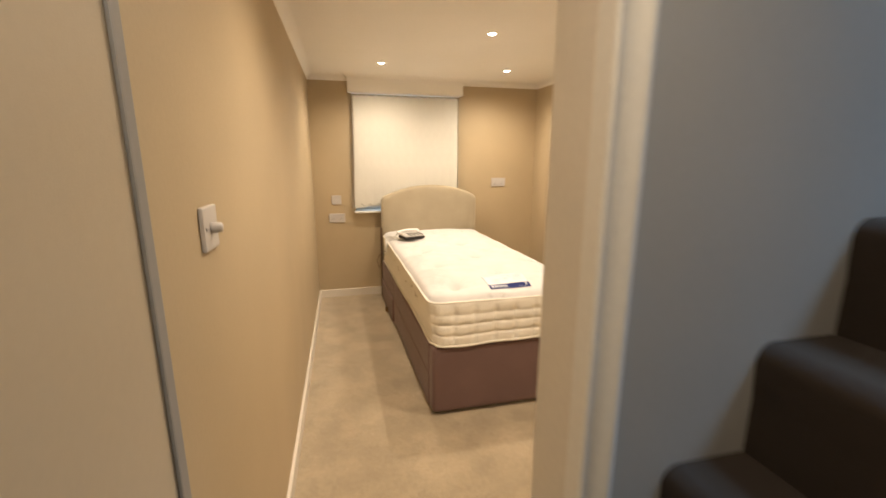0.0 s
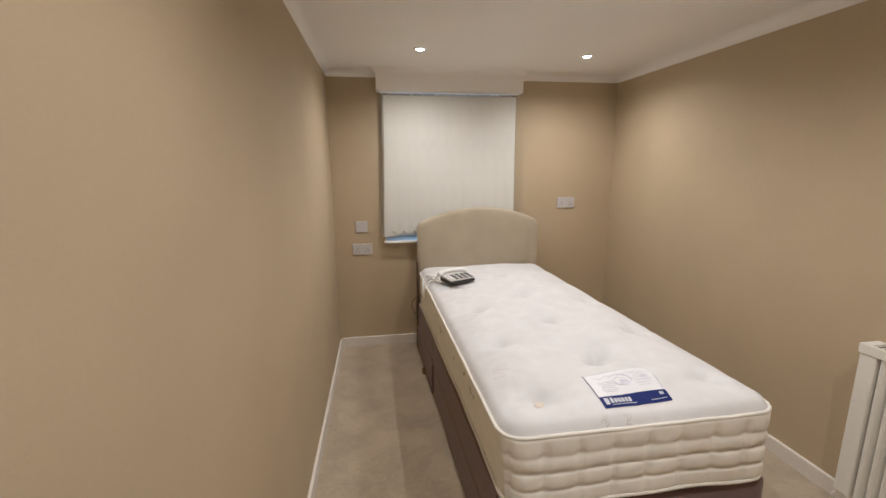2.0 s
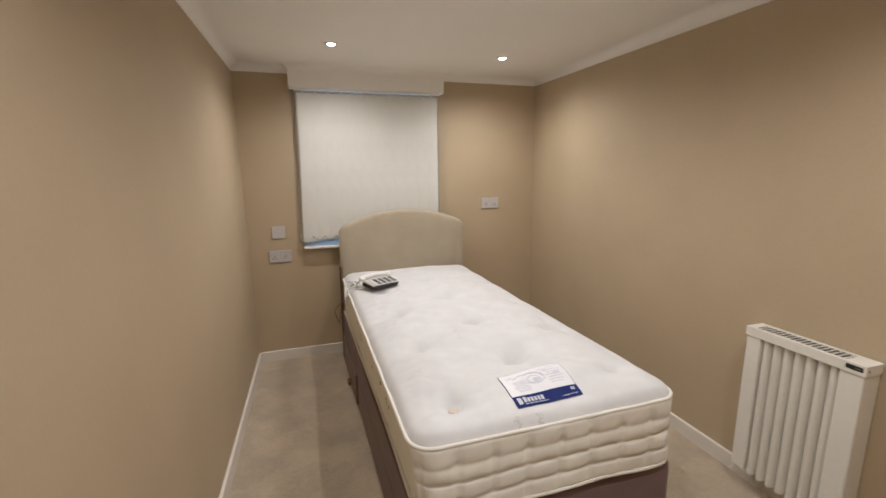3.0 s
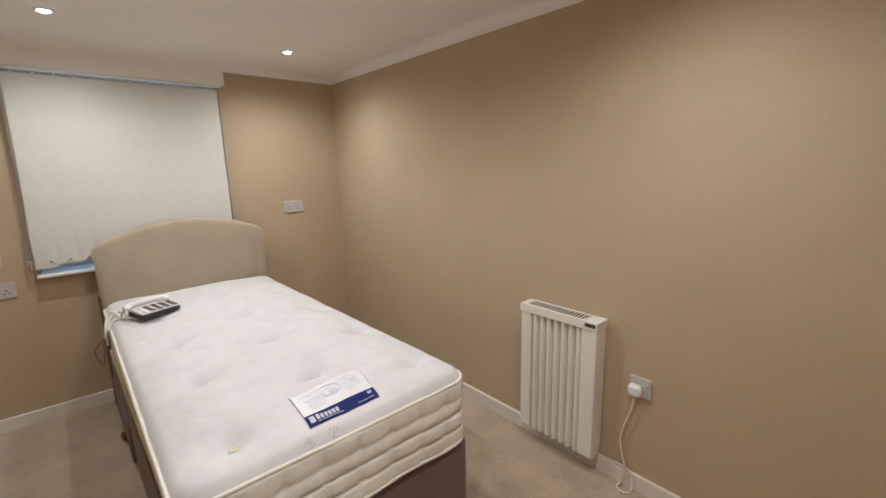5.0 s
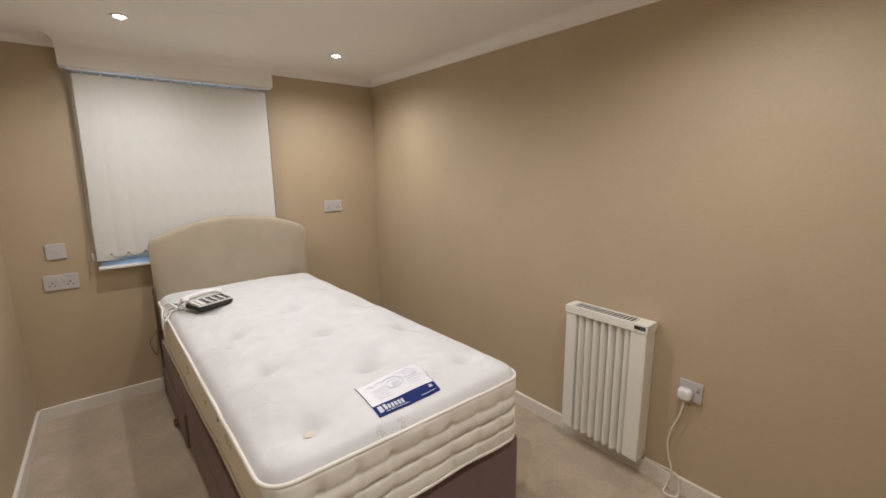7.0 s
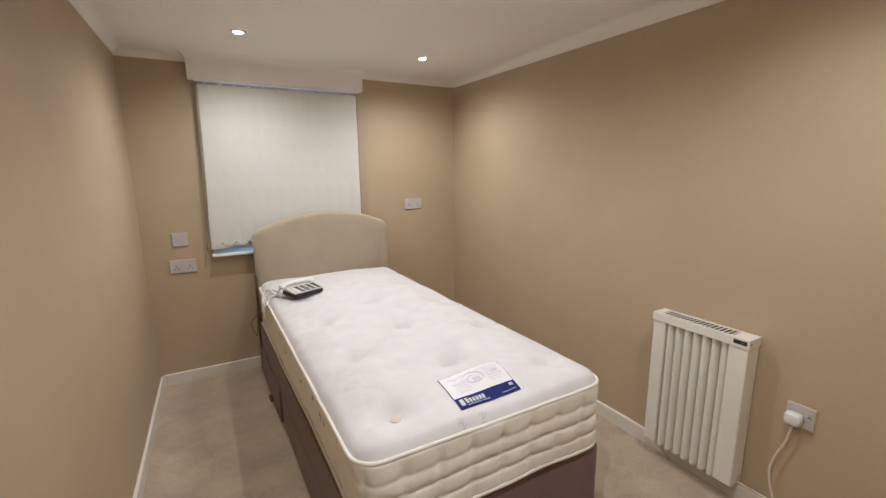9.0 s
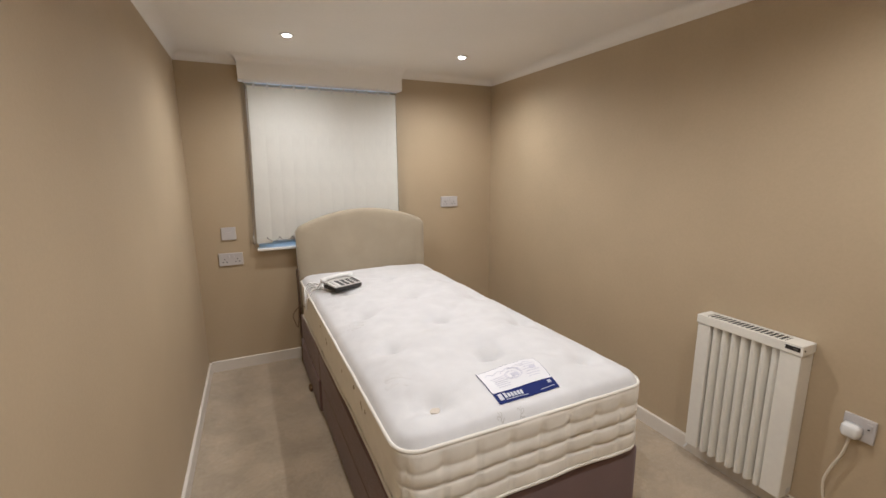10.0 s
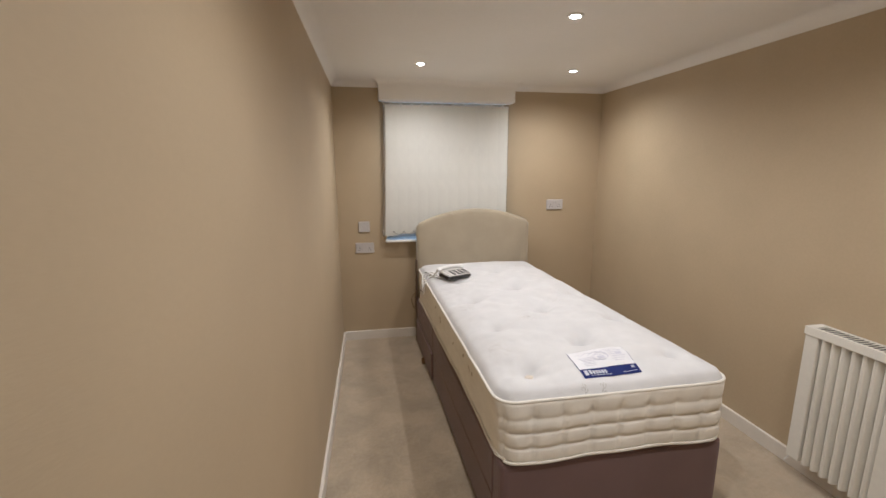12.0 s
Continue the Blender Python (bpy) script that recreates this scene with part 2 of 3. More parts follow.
# ---- the room ----
structure("floor", boxes((-0.15, HALL_FACE, -0.12, W + 0.15, 0.3, 0), (-0.15, HALL_FACE - 1.6, -0.12, 4.2, HALL_FACE, 0)), CARPET, "beige cut-pile carpet with brushed light and dark patches", "floor")
structure("wall_left", boxes((-0.15, STRIP_Y + 0.017, 0, 0, 0.3, STAIR_TOP)), PAINT, "matt beige painted wall running through the doorway", "wall")
structure("wall_left_hall", boxes((-0.15, HALL_FACE - 1.6, 0, 0, STRIP_Y + 0.017, STAIR_TOP)), HALLBEIGE, "pale stone-coloured hall wall up to the doorway", "wall")
wx0, wx1, wz0, wz1 = WIN
structure("wall_back", boxes((0, 0, 0, wx0, 0.3, CEIL), (wx1, 0, 0, W, 0.3, CEIL), (wx0, 0, 0, wx1, 0.3, wz0 - 0.02), (wx0, 0, wz1, wx1, 0.3, CEIL)),
          PAINT, "matt beige painted wall with the window recess", "wall")
structure("wall_right", boxes((W, FRONT, 0, W + 0.15, 0.3, CEIL + 0.2)), PAINT, "matt beige painted wall behind the heater", "wall")
structure("wall_doorway", boxes((DOOR_W, HALL_FACE, 0, 4.2, FRONT, STAIR_TOP), (0, HALL_FACE, DOOR_H, DOOR_W, FRONT, STAIR_TOP)),
          PAINT, "beige painted wall with the open doorway", "wall")
structure("ceiling", boxes((0, FRONT, CEIL, W, 0.3, CEIL + 0.2)), CEILPAINT, "plain white painted ceiling with recessed lamps", "ceiling")
SOFFIT = (0.349, 1.432, -0.09, 1.945)
structure("window_soffit", boxes((SOFFIT[0], SOFFIT[2], SOFFIT[3], SOFFIT[1], -0.0005, CEIL), bevel=0.004), CEILPAINT,
          "white boxed-in bulkhead above the window blind", "soffit")


def cove():
    """Concave plaster moulding along the walls and round the boxed bulkhead."""
    s = SOFFIT
    path = [(0, FRONT), (0, 0), (s[0], 0), (s[0], s[2]), (s[1], s[2]), (s[1], 0), (W, 0), (W, FRONT)]
    bm, rows = bmesh.new(), []
    for i, (x, y) in enumerate(path):
        n = Vector((0, 0))
        for a, b in ((i - 1, i), (i, i + 1)):
            if 0 <= a and b < len(path):
                d = (Vector(path[b]) - Vector(path[a])).normalized()
                n += Vector((d.y, -d.x))
        ring = []
        for k in range(15):
            th = math.pi / 2 * k / 14
            off = 0.058 * (1 - math.cos(th)) + 0.0006
            foot = COVE_Z - (0.033 if i == len(path) - 1 else 0.0)        # runs a little out of level towards the door
            ring.append(bm.verts.new((x + n.x * off, y + n.y * off, foot + (CEIL - foot) * math.sin(th) - 0.0006)))
        ring.append(bm.verts.new((x + n.x * 0.0004, y + n.y * 0.0004, CEIL - 0.0004)))
        rows.append(ring)
    for a, b in zip(rows, rows[1:]):
        for k in range(16):
            bm.faces.new((a[k], b[k], b[(k + 1) % 16], a[(k + 1) % 16]))
    return bm


structure("cove_moulding", cove(), CEILPAINT, "small white concave plaster cove under the ceiling", "moulding")


def skirting(length):
    """A board along x with an eased top edge, its back on y = 0."""
    bm = bmesh.new()
    prof = [(0, 0), (-0.014, 0), (-0.014, 0.070), (-0.013, 0.0735), (-0.010, 0.075), (0, 0.075)]
    ends = [[bm.verts.new((x, y, z)) for y, z in prof] for x in (0, length)]
    for k in range(len(prof)):
        bm.faces.new((ends[0][k], ends[0][(k + 1) % 6], ends[1][(k + 1) % 6], ends[1][k]))
    bm.faces.new(ends[0])
    bm.faces.new(ends[1][::-1])
    return bm


for sx, sy, turn, length in ((0.0, FRONT - 0.02, 90, -FRONT + 0.006), (0.014, 0.0, 0, W - 0.028), (W, 0.0, -90, -FRONT), (W - 0.014, FRONT, 180, W - 0.014 - DOOR_W)):
    b = structure("baseboard", skirting(length), SKIRT, "narrow white painted skirting board", "skirting board")
    b.matrix_world = pose(sx, sy, 0, 0, 0, turn)


# ---- doorway, hall and stairs ----


def architrave():
    """A moulded casing: a bead at the opening, a hollow, and a rounded outer edge."""
    x0, y0 = DOOR_W - 0.0118, HALL_FACE
    prof = [(0, 0.0355), (0, -0.004), (0.002, -0.009), (0.006, -0.0115), (0.010, -0.0105), (0.013, -0.0085), (0.018, -0.0075), (0.026, -0.0085), (0.033, -0.011),
            (0.039, -0.015), (0.045, -0.020), (0.051, -0.0215), (0.057, -0.019), (0.0605, -0.013), (0.0613, 0.0355)]
    bm = bmesh.new()
    ends = [[bm.verts.new((x0 + px, y0 + py, z)) for px, py in prof] for z in (0.001, DOOR_H + 0.03)]
    k = len(prof)
    for i in range(k):
        bm.faces.new((ends[0][i], ends[0][(i + 1) % k], ends[1][(i + 1) % k], ends[1][i]))
    bm.faces.new(ends[0])
    bm.faces.new(ends[1][::-1])
    return bm


structure("trim_doorway", architrave(), GLOSS, "white painted moulded architrave with a beaded edge", "door trim")
structure("trim_door_lining", boxes((DOOR_W - 0.012, HALL_FACE + 0.036, 0, DOOR_W - 0.0005, FRONT + 0.004, DOOR_H), bevel=0.003), SKIRT, "cream painted door lining in the opening", "door trim")
structure("trim_door_stop", boxes((0.0005, STRIP_Y - 0.015, 0, 0.007, STRIP_Y + 0.015, DOOR_H), bevel=0.004), STRIPGREY, "grey-white painted door stop strip on the wall", "door trim")
structure("wall_hall_face", boxes((DOOR_W + 0.05, HALL_FACE - 0.012, 0, 4.2, HALL_FACE - 0.0005, STAIR_TOP)), HALLPAINT, "cream plastered staircase wall with faint vertical marks", "wall")
# Unseen walls and ceiling, added to close in the hall and stairwell.
structure("wall_hall_end", boxes((-0.15, HALL_FACE - 1.75, 0, 4.2, HALL_FACE - 1.6, STAIR_TOP)), HALLPAINT, "plain cream hall wall, added out of view", "wall")
structure("wall_stair_side", boxes((1.6, HALL_FACE - 1.6, 0, 4.2, HALL_FACE - 0.78, STAIR_TOP)), HALLPAINT, "plain cream stair wall, added out of view", "wall")
structure("wall_stair_end", boxes((4.2, HALL_FACE - 1.75, 0, 4.35, 0.3, STAIR_TOP)), HALLPAINT, "plain cream wall at the head of the stairs, added out of view", "wall")
structure("ceiling_hall", boxes((-0.15, HALL_FACE - 1.75, STAIR_TOP, 4.35, FRONT, STAIR_TOP + 0.1), (0.0005, HALL_FACE - 1.5995, HALL_SPOT[2], 0.72, HALL_FACE - 0.013, HALL_SPOT[2] + 0.1)), CEILPAINT, "plain white stairwell ceiling, added out of view", "ceiling")

RISE, GOING = 0.220, 0.172


def step_mesh(x, z, depth):
    """One carpeted step with a rounded nosing, running up along x, filled below."""
    bm = bmesh.new()
    r = 0.036
    prof = [(x + 0.007, 0), (x + 0.006, z - 0.11), (x + 0.002, z - 0.07)]
    prof += [(x + r - r * math.cos(a), z - r + r * math.sin(a)) for a in [math.pi / 2 * i / 12 for i in range(13)]]
    prof += [(x + depth, z + 0.0), (x + depth, 0)]
    sides = [[bm.verts.new((px, y, pz)) for px, pz in prof] for y in (HALL_FACE - 0.0125, HALL_FACE - 0.78)]
    k = len(prof)
    for i in range(k):
        bm.faces.new((sides[0][i], sides[0][(i + 1) % k], sides[1][(i + 1) % k], sides[1][i]))
    bm.faces.new(sides[0])
    bm.faces.new(sides[1][::-1])
    return bm


stairs = tagged(new("staircase"), "steep staircase covered in dark brown-grey carpet", "staircase", kind="structure")
stairs.matrix_world = pose(0.63, HALL_FACE - 0.4, 0)
for k in range(10):
    part("step", step_mesh(0.632 + GOING * k, 0.588 + RISE * k, GOING + 0.012), STAIRCARPET, stairs)
part("landing", boxes((0.632 + GOING * 10 + 0.014, HALL_FACE - 0.78, 2.46, 4.2, HALL_FACE - 0.0125, 0.588 + RISE * 9)), STAIRCARPET, stairs)

# ---- window and blind ----
win = tagged(new("window_1"), "white framed window in a recess behind the closed blind", "window", kind="structure")
win.matrix_world = pose((wx0 + wx1) / 2, 0.15, wz0)
part("window_frame", boxes((wx0, 0.14, wz0 - 0.02, wx0 + 0.06, 0.20, wz1), (wx1 - 0.06, 0.14, wz0 - 0.02, wx1, 0.20, wz1), (wx0 + 0.06, 0.14, wz0 - 0.02, wx1 - 0.06, 0.20, wz0 + 0.03),
                           (wx0 + 0.06, 0.14, wz1 - 0.06, wx1 - 0.06, 0.20, wz1), (0.89, 0.145, wz0 + 0.03, 0.94, 0.195, wz1 - 0.06), bevel=0.004), UPVC, win)
for a, b in ((wx0 + 0.055, 0.895), (0.935, wx1 - 0.055)):
    pane = part("pane", boxes((a, 0.166, wz0 + 0.025, b, 0.172, wz1 - 0.055)), GLASS, win)
    pane.visible_shadow = False
part("window_sill", boxes((wx0 - 0.012, -0.066, wz0 - 0.018, wx1 + 0.012, 0.14, wz0), bevel=0.006), GLOSS, win, "white painted window sill")

blind = thing("vertical_blind", "closed cream fabric vertical blind hanging before the window", "blind", 0.89, -0.05, 1.90)
part("headrail", boxes((0.377, -0.088, 1.9325, 1.402, -0.046, 1.9435), bevel=0.002), PLASTIC, blind, "white aluminium blind headrail")
SLATS, SLAT_Z0, SLAT_Z1 = 12, 0.908, 1.917
for k in range(SLATS):
    cx = 0.438 + k * (0.900 / (SLATS - 1))
    n = 8
    bm = shell([[(0.0488 * (2 * i / n - 1), -0.0022 * (1 - (2 * i / n - 1) ** 2), z) for i in range(n + 1)]
                for z in (SLAT_Z0 - SLAT_Z1 - (0.016 if k == 0 else 0), -0.66, -0.33, 0.0)], (0, 0.0008, 0))
    tilt = 0.9 * (1 - k / (SLATS - 1))
    slat = part("slat", bm, FABRIC, blind, at=pose(cx, -0.058, SLAT_Z1, 0, tilt, -2.2 + random.uniform(-0.4, 0.4)))
    part("hanger", boxes((cx - 0.006, -0.061, 1.900, cx + 0.006, -0.057, 1.936), bevel=0.001), GREYPLASTIC, blind)
    part("bottom_weight", boxes((-0.040, -0.0034, SLAT_Z0 - SLAT_Z1 + 0.003, 0.040, -0.0024, SLAT_Z0 - SLAT_Z1 + 0.026), bevel=0.0004), FABRIC, blind,
         at=pose(cx, -0.058, SLAT_Z1, 0, tilt, -2.2))
    part("chain_clip", disc_stack([(0.0055, 0), (0.0055, 0.003), (0.003, 0.0045)], 10), DARKMETAL, blind, at=pose(cx + 0.0157 * tilt - 0.012, -0.0625, SLAT_Z0 + 0.020, 90))
for k in range(SLATS - 1):
    cx = 0.438 - 0.012 + 0.0157 * 0.9 * (1 - (k + 0.5) / (SLATS - 1)) + (k + 0.5) * (0.900 / (SLATS - 1))
    part("bottom_chain", tube(spline([(cx - 0.040, -0.067, SLAT_Z0 + 0.020), (cx - 0.022, -0.068, SLAT_Z0 + 0.004), (cx, -0.068, SLAT_Z0 - 0.002), (cx + 0.022, -0.068, SLAT_Z0 + 0.004), (cx + 0.040, -0.067, SLAT_Z0 + 0.020)], 4), 0.0015, 6), DARKMETAL, blind)
part("pull_cord", tube(spline([(0.386, -0.062, 1.927), (0.376, -0.058, 1.5), (0.362, -0.052, 1.1), (0.352, -0.05, 0.94)], 8), 0.0026, 6), CORDBEIGE, blind)
part("pull_cord", tube(spline([(0.394, -0.068, 1.927), (0.388, -0.066, 1.5), (0.374, -0.058, 1.1), (0.356, -0.05, 0.94)], 8), 0.0026, 6), CORDBEIGE, blind)
part("cord_weight", disc_stack([(0.004, 0), (0.009, 0.006), (0.009, 0.045), (0.004, 0.055)], 12), CORDBEIGE, blind, smooth=True, at=pose(0.354, -0.05, 0.888))


# ---- downlights ----
def downlight(x, y, z=CEIL):
    d = thing("downlight", "small round white recessed ceiling downlight, switched on", "ceiling light", x, y, z, "ceiling downlights")
    part("bezel", disc_stack([(0.0235, -0.0005), (0.038, -0.0005), (0.038, -0.002), (0.034, -0.005), (0.027, -0.0055), (0.0235, -0.003), (0.0235, -0.0005)], 32, cap=False), GLOSS, d, smooth=True, at=pose(x, y, z))
    # Lens domed below the ceiling; the shape stands in for round glare.
    part("lens", disc_stack([(0.021, -0.0005), (0.021, -0.003), (0.019, -0.006), (0.014, -0.0095), (0.007, -0.0115)], 28), LENS, d, "glowing lamp lens", at=pose(x, y, z))


for sx, sy in SPOTS:
    downlight(sx, sy)
# Unseen fixture added to go with the hall lamp.
downlight(*HALL_SPOT)


# ---- sockets and switches; built facing -y about their centre ----
def plate(kind_name, label, category, m, width, group=""):
    s = new(kind_name)
    tagged(s, label, category, group)
    s.matrix_world = m
    ob = part("plate", boxes((-width / 2, -0.009, -0.043, width / 2, -0.0003, 0.043), bevel=0.0035), SOCKETWHITE, None, smooth=False)
    ob.matrix_world = m
    ob.parent, ob.matrix_parent_inverse = s, m.inverted()
    return s


def on_plate(s, name, bm, mat, label="", smooth=False):
    ob = link_mesh(name, bm, mat, smooth)
    ob.parent = s
    return tagged(ob, label)


def pin_holes(s, cx, cz):
    # No recess is cut: dark chips paint the shade of each hole.
    on_plate(s, "pin_hole", boxes((cx - 0.0026, -0.0098, cz + 0.005, cx + 0.0026, -0.0085, cz + 0.015)), DARK)
    for dx in (-0.011, 0.011):
        on_plate(s, "pin_hole", boxes((cx + dx - 0.0036, -0.0098, cz - 0.010, cx + dx + 0.0036, -0.0085, cz - 0.0045)), DARK)


def double_socket(m, label):
    s = plate("double_socket", label, "socket", m, 0.148, "double sockets")
    for cx, rx in ((-0.038, -0.012), (0.038, 0.012)):
        pin_holes(s, cx, -0.010)
        on_plate(s, "rocker", boxes((rx - 0.007, -0.0125, 0.004, rx + 0.007, -0.0088, 0.026), bevel=0.0015), SOCKETWHITE)
    for cx in (-0.060, 0.060):
        on_plate(s, "screw", disc_stack([(0.003, 0), (0.003, 0.001)], 10), METAL).matrix_local = pose(cx, -0.009, 0.0, 90)


double_socket(pose(0.202, 0, 0.792), "white plastic double socket below the small switch plate")
double_socket(pose(1.846, 0, 1.118), "white plastic double socket high beside the headboard")
sw = plate("wall_switch", "white plastic single switch plate above a double socket", "switch", pose(0.203, 0, 0.967), 0.088)
on_plate(sw, "rocker", boxes((-0.012, -0.0125, -0.010, 0.012, -0.0088, 0.010), bevel=0.0015), SOCKETWHITE)
for cx in (-0.03, 0.03):
    on_plate(sw, "screw", disc_stack([(0.003, 0), (0.003, 0.001)], 10), METAL).matrix_local = pose(cx, -0.009, 0, 90)
dim = plate("dimmer_switch", "white plastic dimmer plate with a round knob", "switch", pose(0, -3.220, 1.215, 0, 0, 90), 0.088)
on_plate(dim, "knob", disc_stack([(0.0105, 0), (0.0105, 0.004), (0.0095, 0.018), (0.008, 0.020)], 24), SOCKETWHITE, "round push knob", True).matrix_local = pose(0, -0.009, 0.0, 90)
for cx in (-0.033, 0.033):
    on_plate(dim, "screw", disc_stack([(0.0032, 0), (0.0032, 0.001)], 12), DARK).matrix_local = pose(cx, -0.009, 0.0, 90)
single = plate("single_socket", "white plastic single socket low on the wall, in use", "socket", pose(W, -2.529, 0.480, 0, 0, -90), 0.087)
pin_holes(single, 0, -0.008)
on_plate(single, "rocker", boxes((0.020, -0.0125, 0.006, 0.034, -0.0088, 0.028), bevel=0.0015), SOCKETWHITE, "small rocker switch")
on_plate(single, "rocker_mark", boxes((0.024, -0.0131, 0.008, 0.030, -0.0124, 0.012)), DARK, "dark mark on the rocker")

# ---- heater, on the right-hand wall ----
HX, HY0, HY1, HZ0, HZ1 = 2.149, -1.979, -2.372, 0.095, 0.735      # front face, ends, foot, top
END0, END1 = 0.056, 0.070
heater = thing("electric_radiator", "off-white ribbed electric panel heater fixed to the wall", "heater", 2.20, -2.17, HZ0)
part("back_panel", boxes((2.212, HY1 + END1 + 0.001, HZ0 + 0.03, W - 0.006, HY0 - END0 - 0.001, HZ1 - 0.037), bevel=0.003), OLDPLASTIC, heater)
for a, b, foot in ((HY0 - END0, HY0, HZ0), (HY1, HY1 + END1, HZ0)):
    part("end_panel", boxes((HX, a, foot, W - 0.006, b, HZ1 - 0.036), bevel=0.005), OLDPLASTIC, heater)
FINS = 7
fin_w = (HY0 - HY1 - END0 - END1) / FINS
for k in range(FINS):
    yc = HY0 - END0 - (k + 0.5) * fin_w
    bm = bmesh.new()
    prof = [(2.190, -0.5), (2.183, -0.44), (2.171, -0.36), (2.162, -0.29), (2.1545, -0.19), (2.1515, 0), (2.1545, 0.19), (2.162, 0.29), (2.171, 0.36), (2.183, 0.44), (2.190, 0.5)]
    ends = [[bm.verts.new((x, yc + u * fin_w, z)) for x, u in prof] for z in (HZ0 - 0.002, HZ1 - 0.0365)]
    for i in range(len(prof)):
        j = (i + 1) % len(prof)
        bm.faces.new((ends[0][i], ends[0][j], ends[1][j], ends[1][i]))
    bm.faces.new(ends[0])
    bm.faces.new(ends[1][::-1])
    part("rib", bm, OLDPLASTIC, heater)
cap_y0, cap_y1 = HY0 + 0.003, HY1 - 0.003
part("top_cover", boxes((HX - 0.004, cap_y1, HZ1 - 0.036, HX + 0.011, cap_y0, HZ1), (W - 0.016, cap_y1, HZ1 - 0.036, W - 0.006, cap_y0, HZ1),
                        (HX + 0.011, cap_y0 - 0.032, HZ1 - 0.036, W - 0.016, cap_y0, HZ1), (HX + 0.011, cap_y1, HZ1 - 0.036, W - 0.016, cap_y1 + 0.065, HZ1),
                        (HX + 0.011, cap_y1 + 0.065, HZ1 - 0.036, W - 0.016, cap_y0 - 0.032, HZ1 - 0.030)), OLDPLASTIC, heater, "off-white top cover")
g0, g1 = cap_y1 + 0.065, cap_y0 - 0.032
for k in range(17):
    yc = g0 + (k + 0.5) * (g1 - g0) / 17
    part("grille_bar", boxes((HX + 0.011, yc - 0.0026, HZ1 - 0.003, W - 0.016, yc + 0.0026, HZ1 - 0.001)), OLDPLASTIC, heater)
# Solid dark fill paints the shade between the grille bars.
part("grille_shadow", boxes((HX + 0.012, g0, HZ1 - 0.0295, W - 0.017, g1, HZ1 - 0.0036)), DARK, heater, "dark fill painting the shade inside the grille")
disp = part("control_panel", boxes((HX - 0.0055, cap_y1 + 0.008, HZ1 - 0.023, HX - 0.003, cap_y1 + 0.056, HZ1 - 0.007), bevel=0.0008), DARK, heater, "small dark display")
part("display_bar", boxes((HX - 0.0062, cap_y1 + 0.014, HZ1 - 0.018, HX - 0.0054, cap_y1 + 0.030, HZ1 - 0.012)), DARKMETAL, disp)
part("screw", disc_stack([(0.0035, 0), (0.0035, 0.0012)], 10), DARK, heater, at=pose(HX + 0.012, cap_y1, HZ1 - 0.018, 90))
part("wall_bracket", boxes((2.19, HY1 + 0.02, 0.080, W - 0.0146, HY1 + 0.05, 0.12)), OLDPLASTIC, heater)
part("wall_bracket", boxes((2.19, HY0 - 0.05, 0.080, W - 0.0146, HY0 - 0.02, 0.12)), OLDPLASTIC, heater)
part("bleed_pin", tube([(2.160, HY0 - 0.008, 0.100), (2.158, HY0 - 0.005, 0.080), (2.152, HY0 + 0.002, 0.066)], 0.004, 8), PLASTIC, heater)

# A grey patch low on the heater's right-hand end.
part("side_patch", boxes((2.196, HY1 - 0.0012, 0.104, 2.222, HY1 - 0.0002, 0.128)), GREYPLASTIC, heater, "small grey patch low on the end panel")

plug = thing("mains_plug", "white three-pin mains plug with its flex hanging to the carpet", "plug", W - 0.03, -2.518, 0.44)
bm = bmesh.new()
rings = []
for px, k in ((W - 0.0126, 1.0), (W - 0.026, 1.0), (W - 0.034, 0.95), (W - 0.040, 0.84), (W - 0.043, 0.64)):
    rings.append([bm.verts.new((px, -2.516 + k * py, 0.470 + k * pz)) for py, pz in
                  ((-0.016, -0.027), (0.016, -0.027), (0.023, -0.022), (0.027, -0.010), (0.027, 0.012), (0.022, 0.021), (0.012, 0.024), (-0.012, 0.024), (-0.022, 0.021), (-0.027, 0.012), (-0.027, -0.010), (-0.023, -0.022))])
for a, b in zip(rings, rings[1:]):
    for i in range(12):
        bm.faces.new((a[i], a[(i + 1) % 12], b[(i + 1) % 12], b[i]))
bm.faces.new(rings[0][::-1])
bm.faces.new(rings[-1])
part("plug_body", bm, PLASTIC, plug, smooth=True)
part("flex", tube(spline([(W - 0.028, -2.516, 0.448), (W - 0.026, -2.514, 0.425), (W - 0.025, -2.504, 0.365), (W - 0.025, -2.481, 0.292), (W - 0.025, -2.469, 0.226), (W - 0.025, -2.478, 0.161), (W - 0.026, -2.494, 0.099),
                          (W - 0.032, -2.486, 0.030), (W - 0.052, -2.480, 0.006), (W - 0.066, -2.506, 0.006), (W - 0.046, -2.534, 0.007),
                          (W - 0.026, -2.530, 0.045), (W - 0.019, -2.515, 0.082), (W - 0.010, -2.490, 0.084), (W - 0.008, -2.434, 0.082), (W - 0.008, -2.378, 0.081), (W - 0.02, -2.340, 0.10)], 8), 0.0044, 8), CORDCREAM, plug, "cream-white flex", True)

# ---- bed: divan base, mattress, headboard ----
BX0, BX1, BY0, BY1, BASE_Z = 0.652, 1.548, -2.184, -0.168, 0.392
base = thing("divan_base", "mauve-brown fabric divan base with two side drawers", "bed base", 1.15, -1.2, 0)
SPLIT, SEAM = -0.862, 0.215


def askew(y):
    """The bed stands slightly out of line with the walls."""
    return -0.022 * (y + 1.2)


def soft_box(x0, y0, z0, x1, y1, z1, r):
    bm = boxes((x0, y0, z0, x1, y1, z1), bevel=r, segments=3)
    for v in bm.verts:
        v.co.x += 1.45 * askew(v.co.y)
    return bm


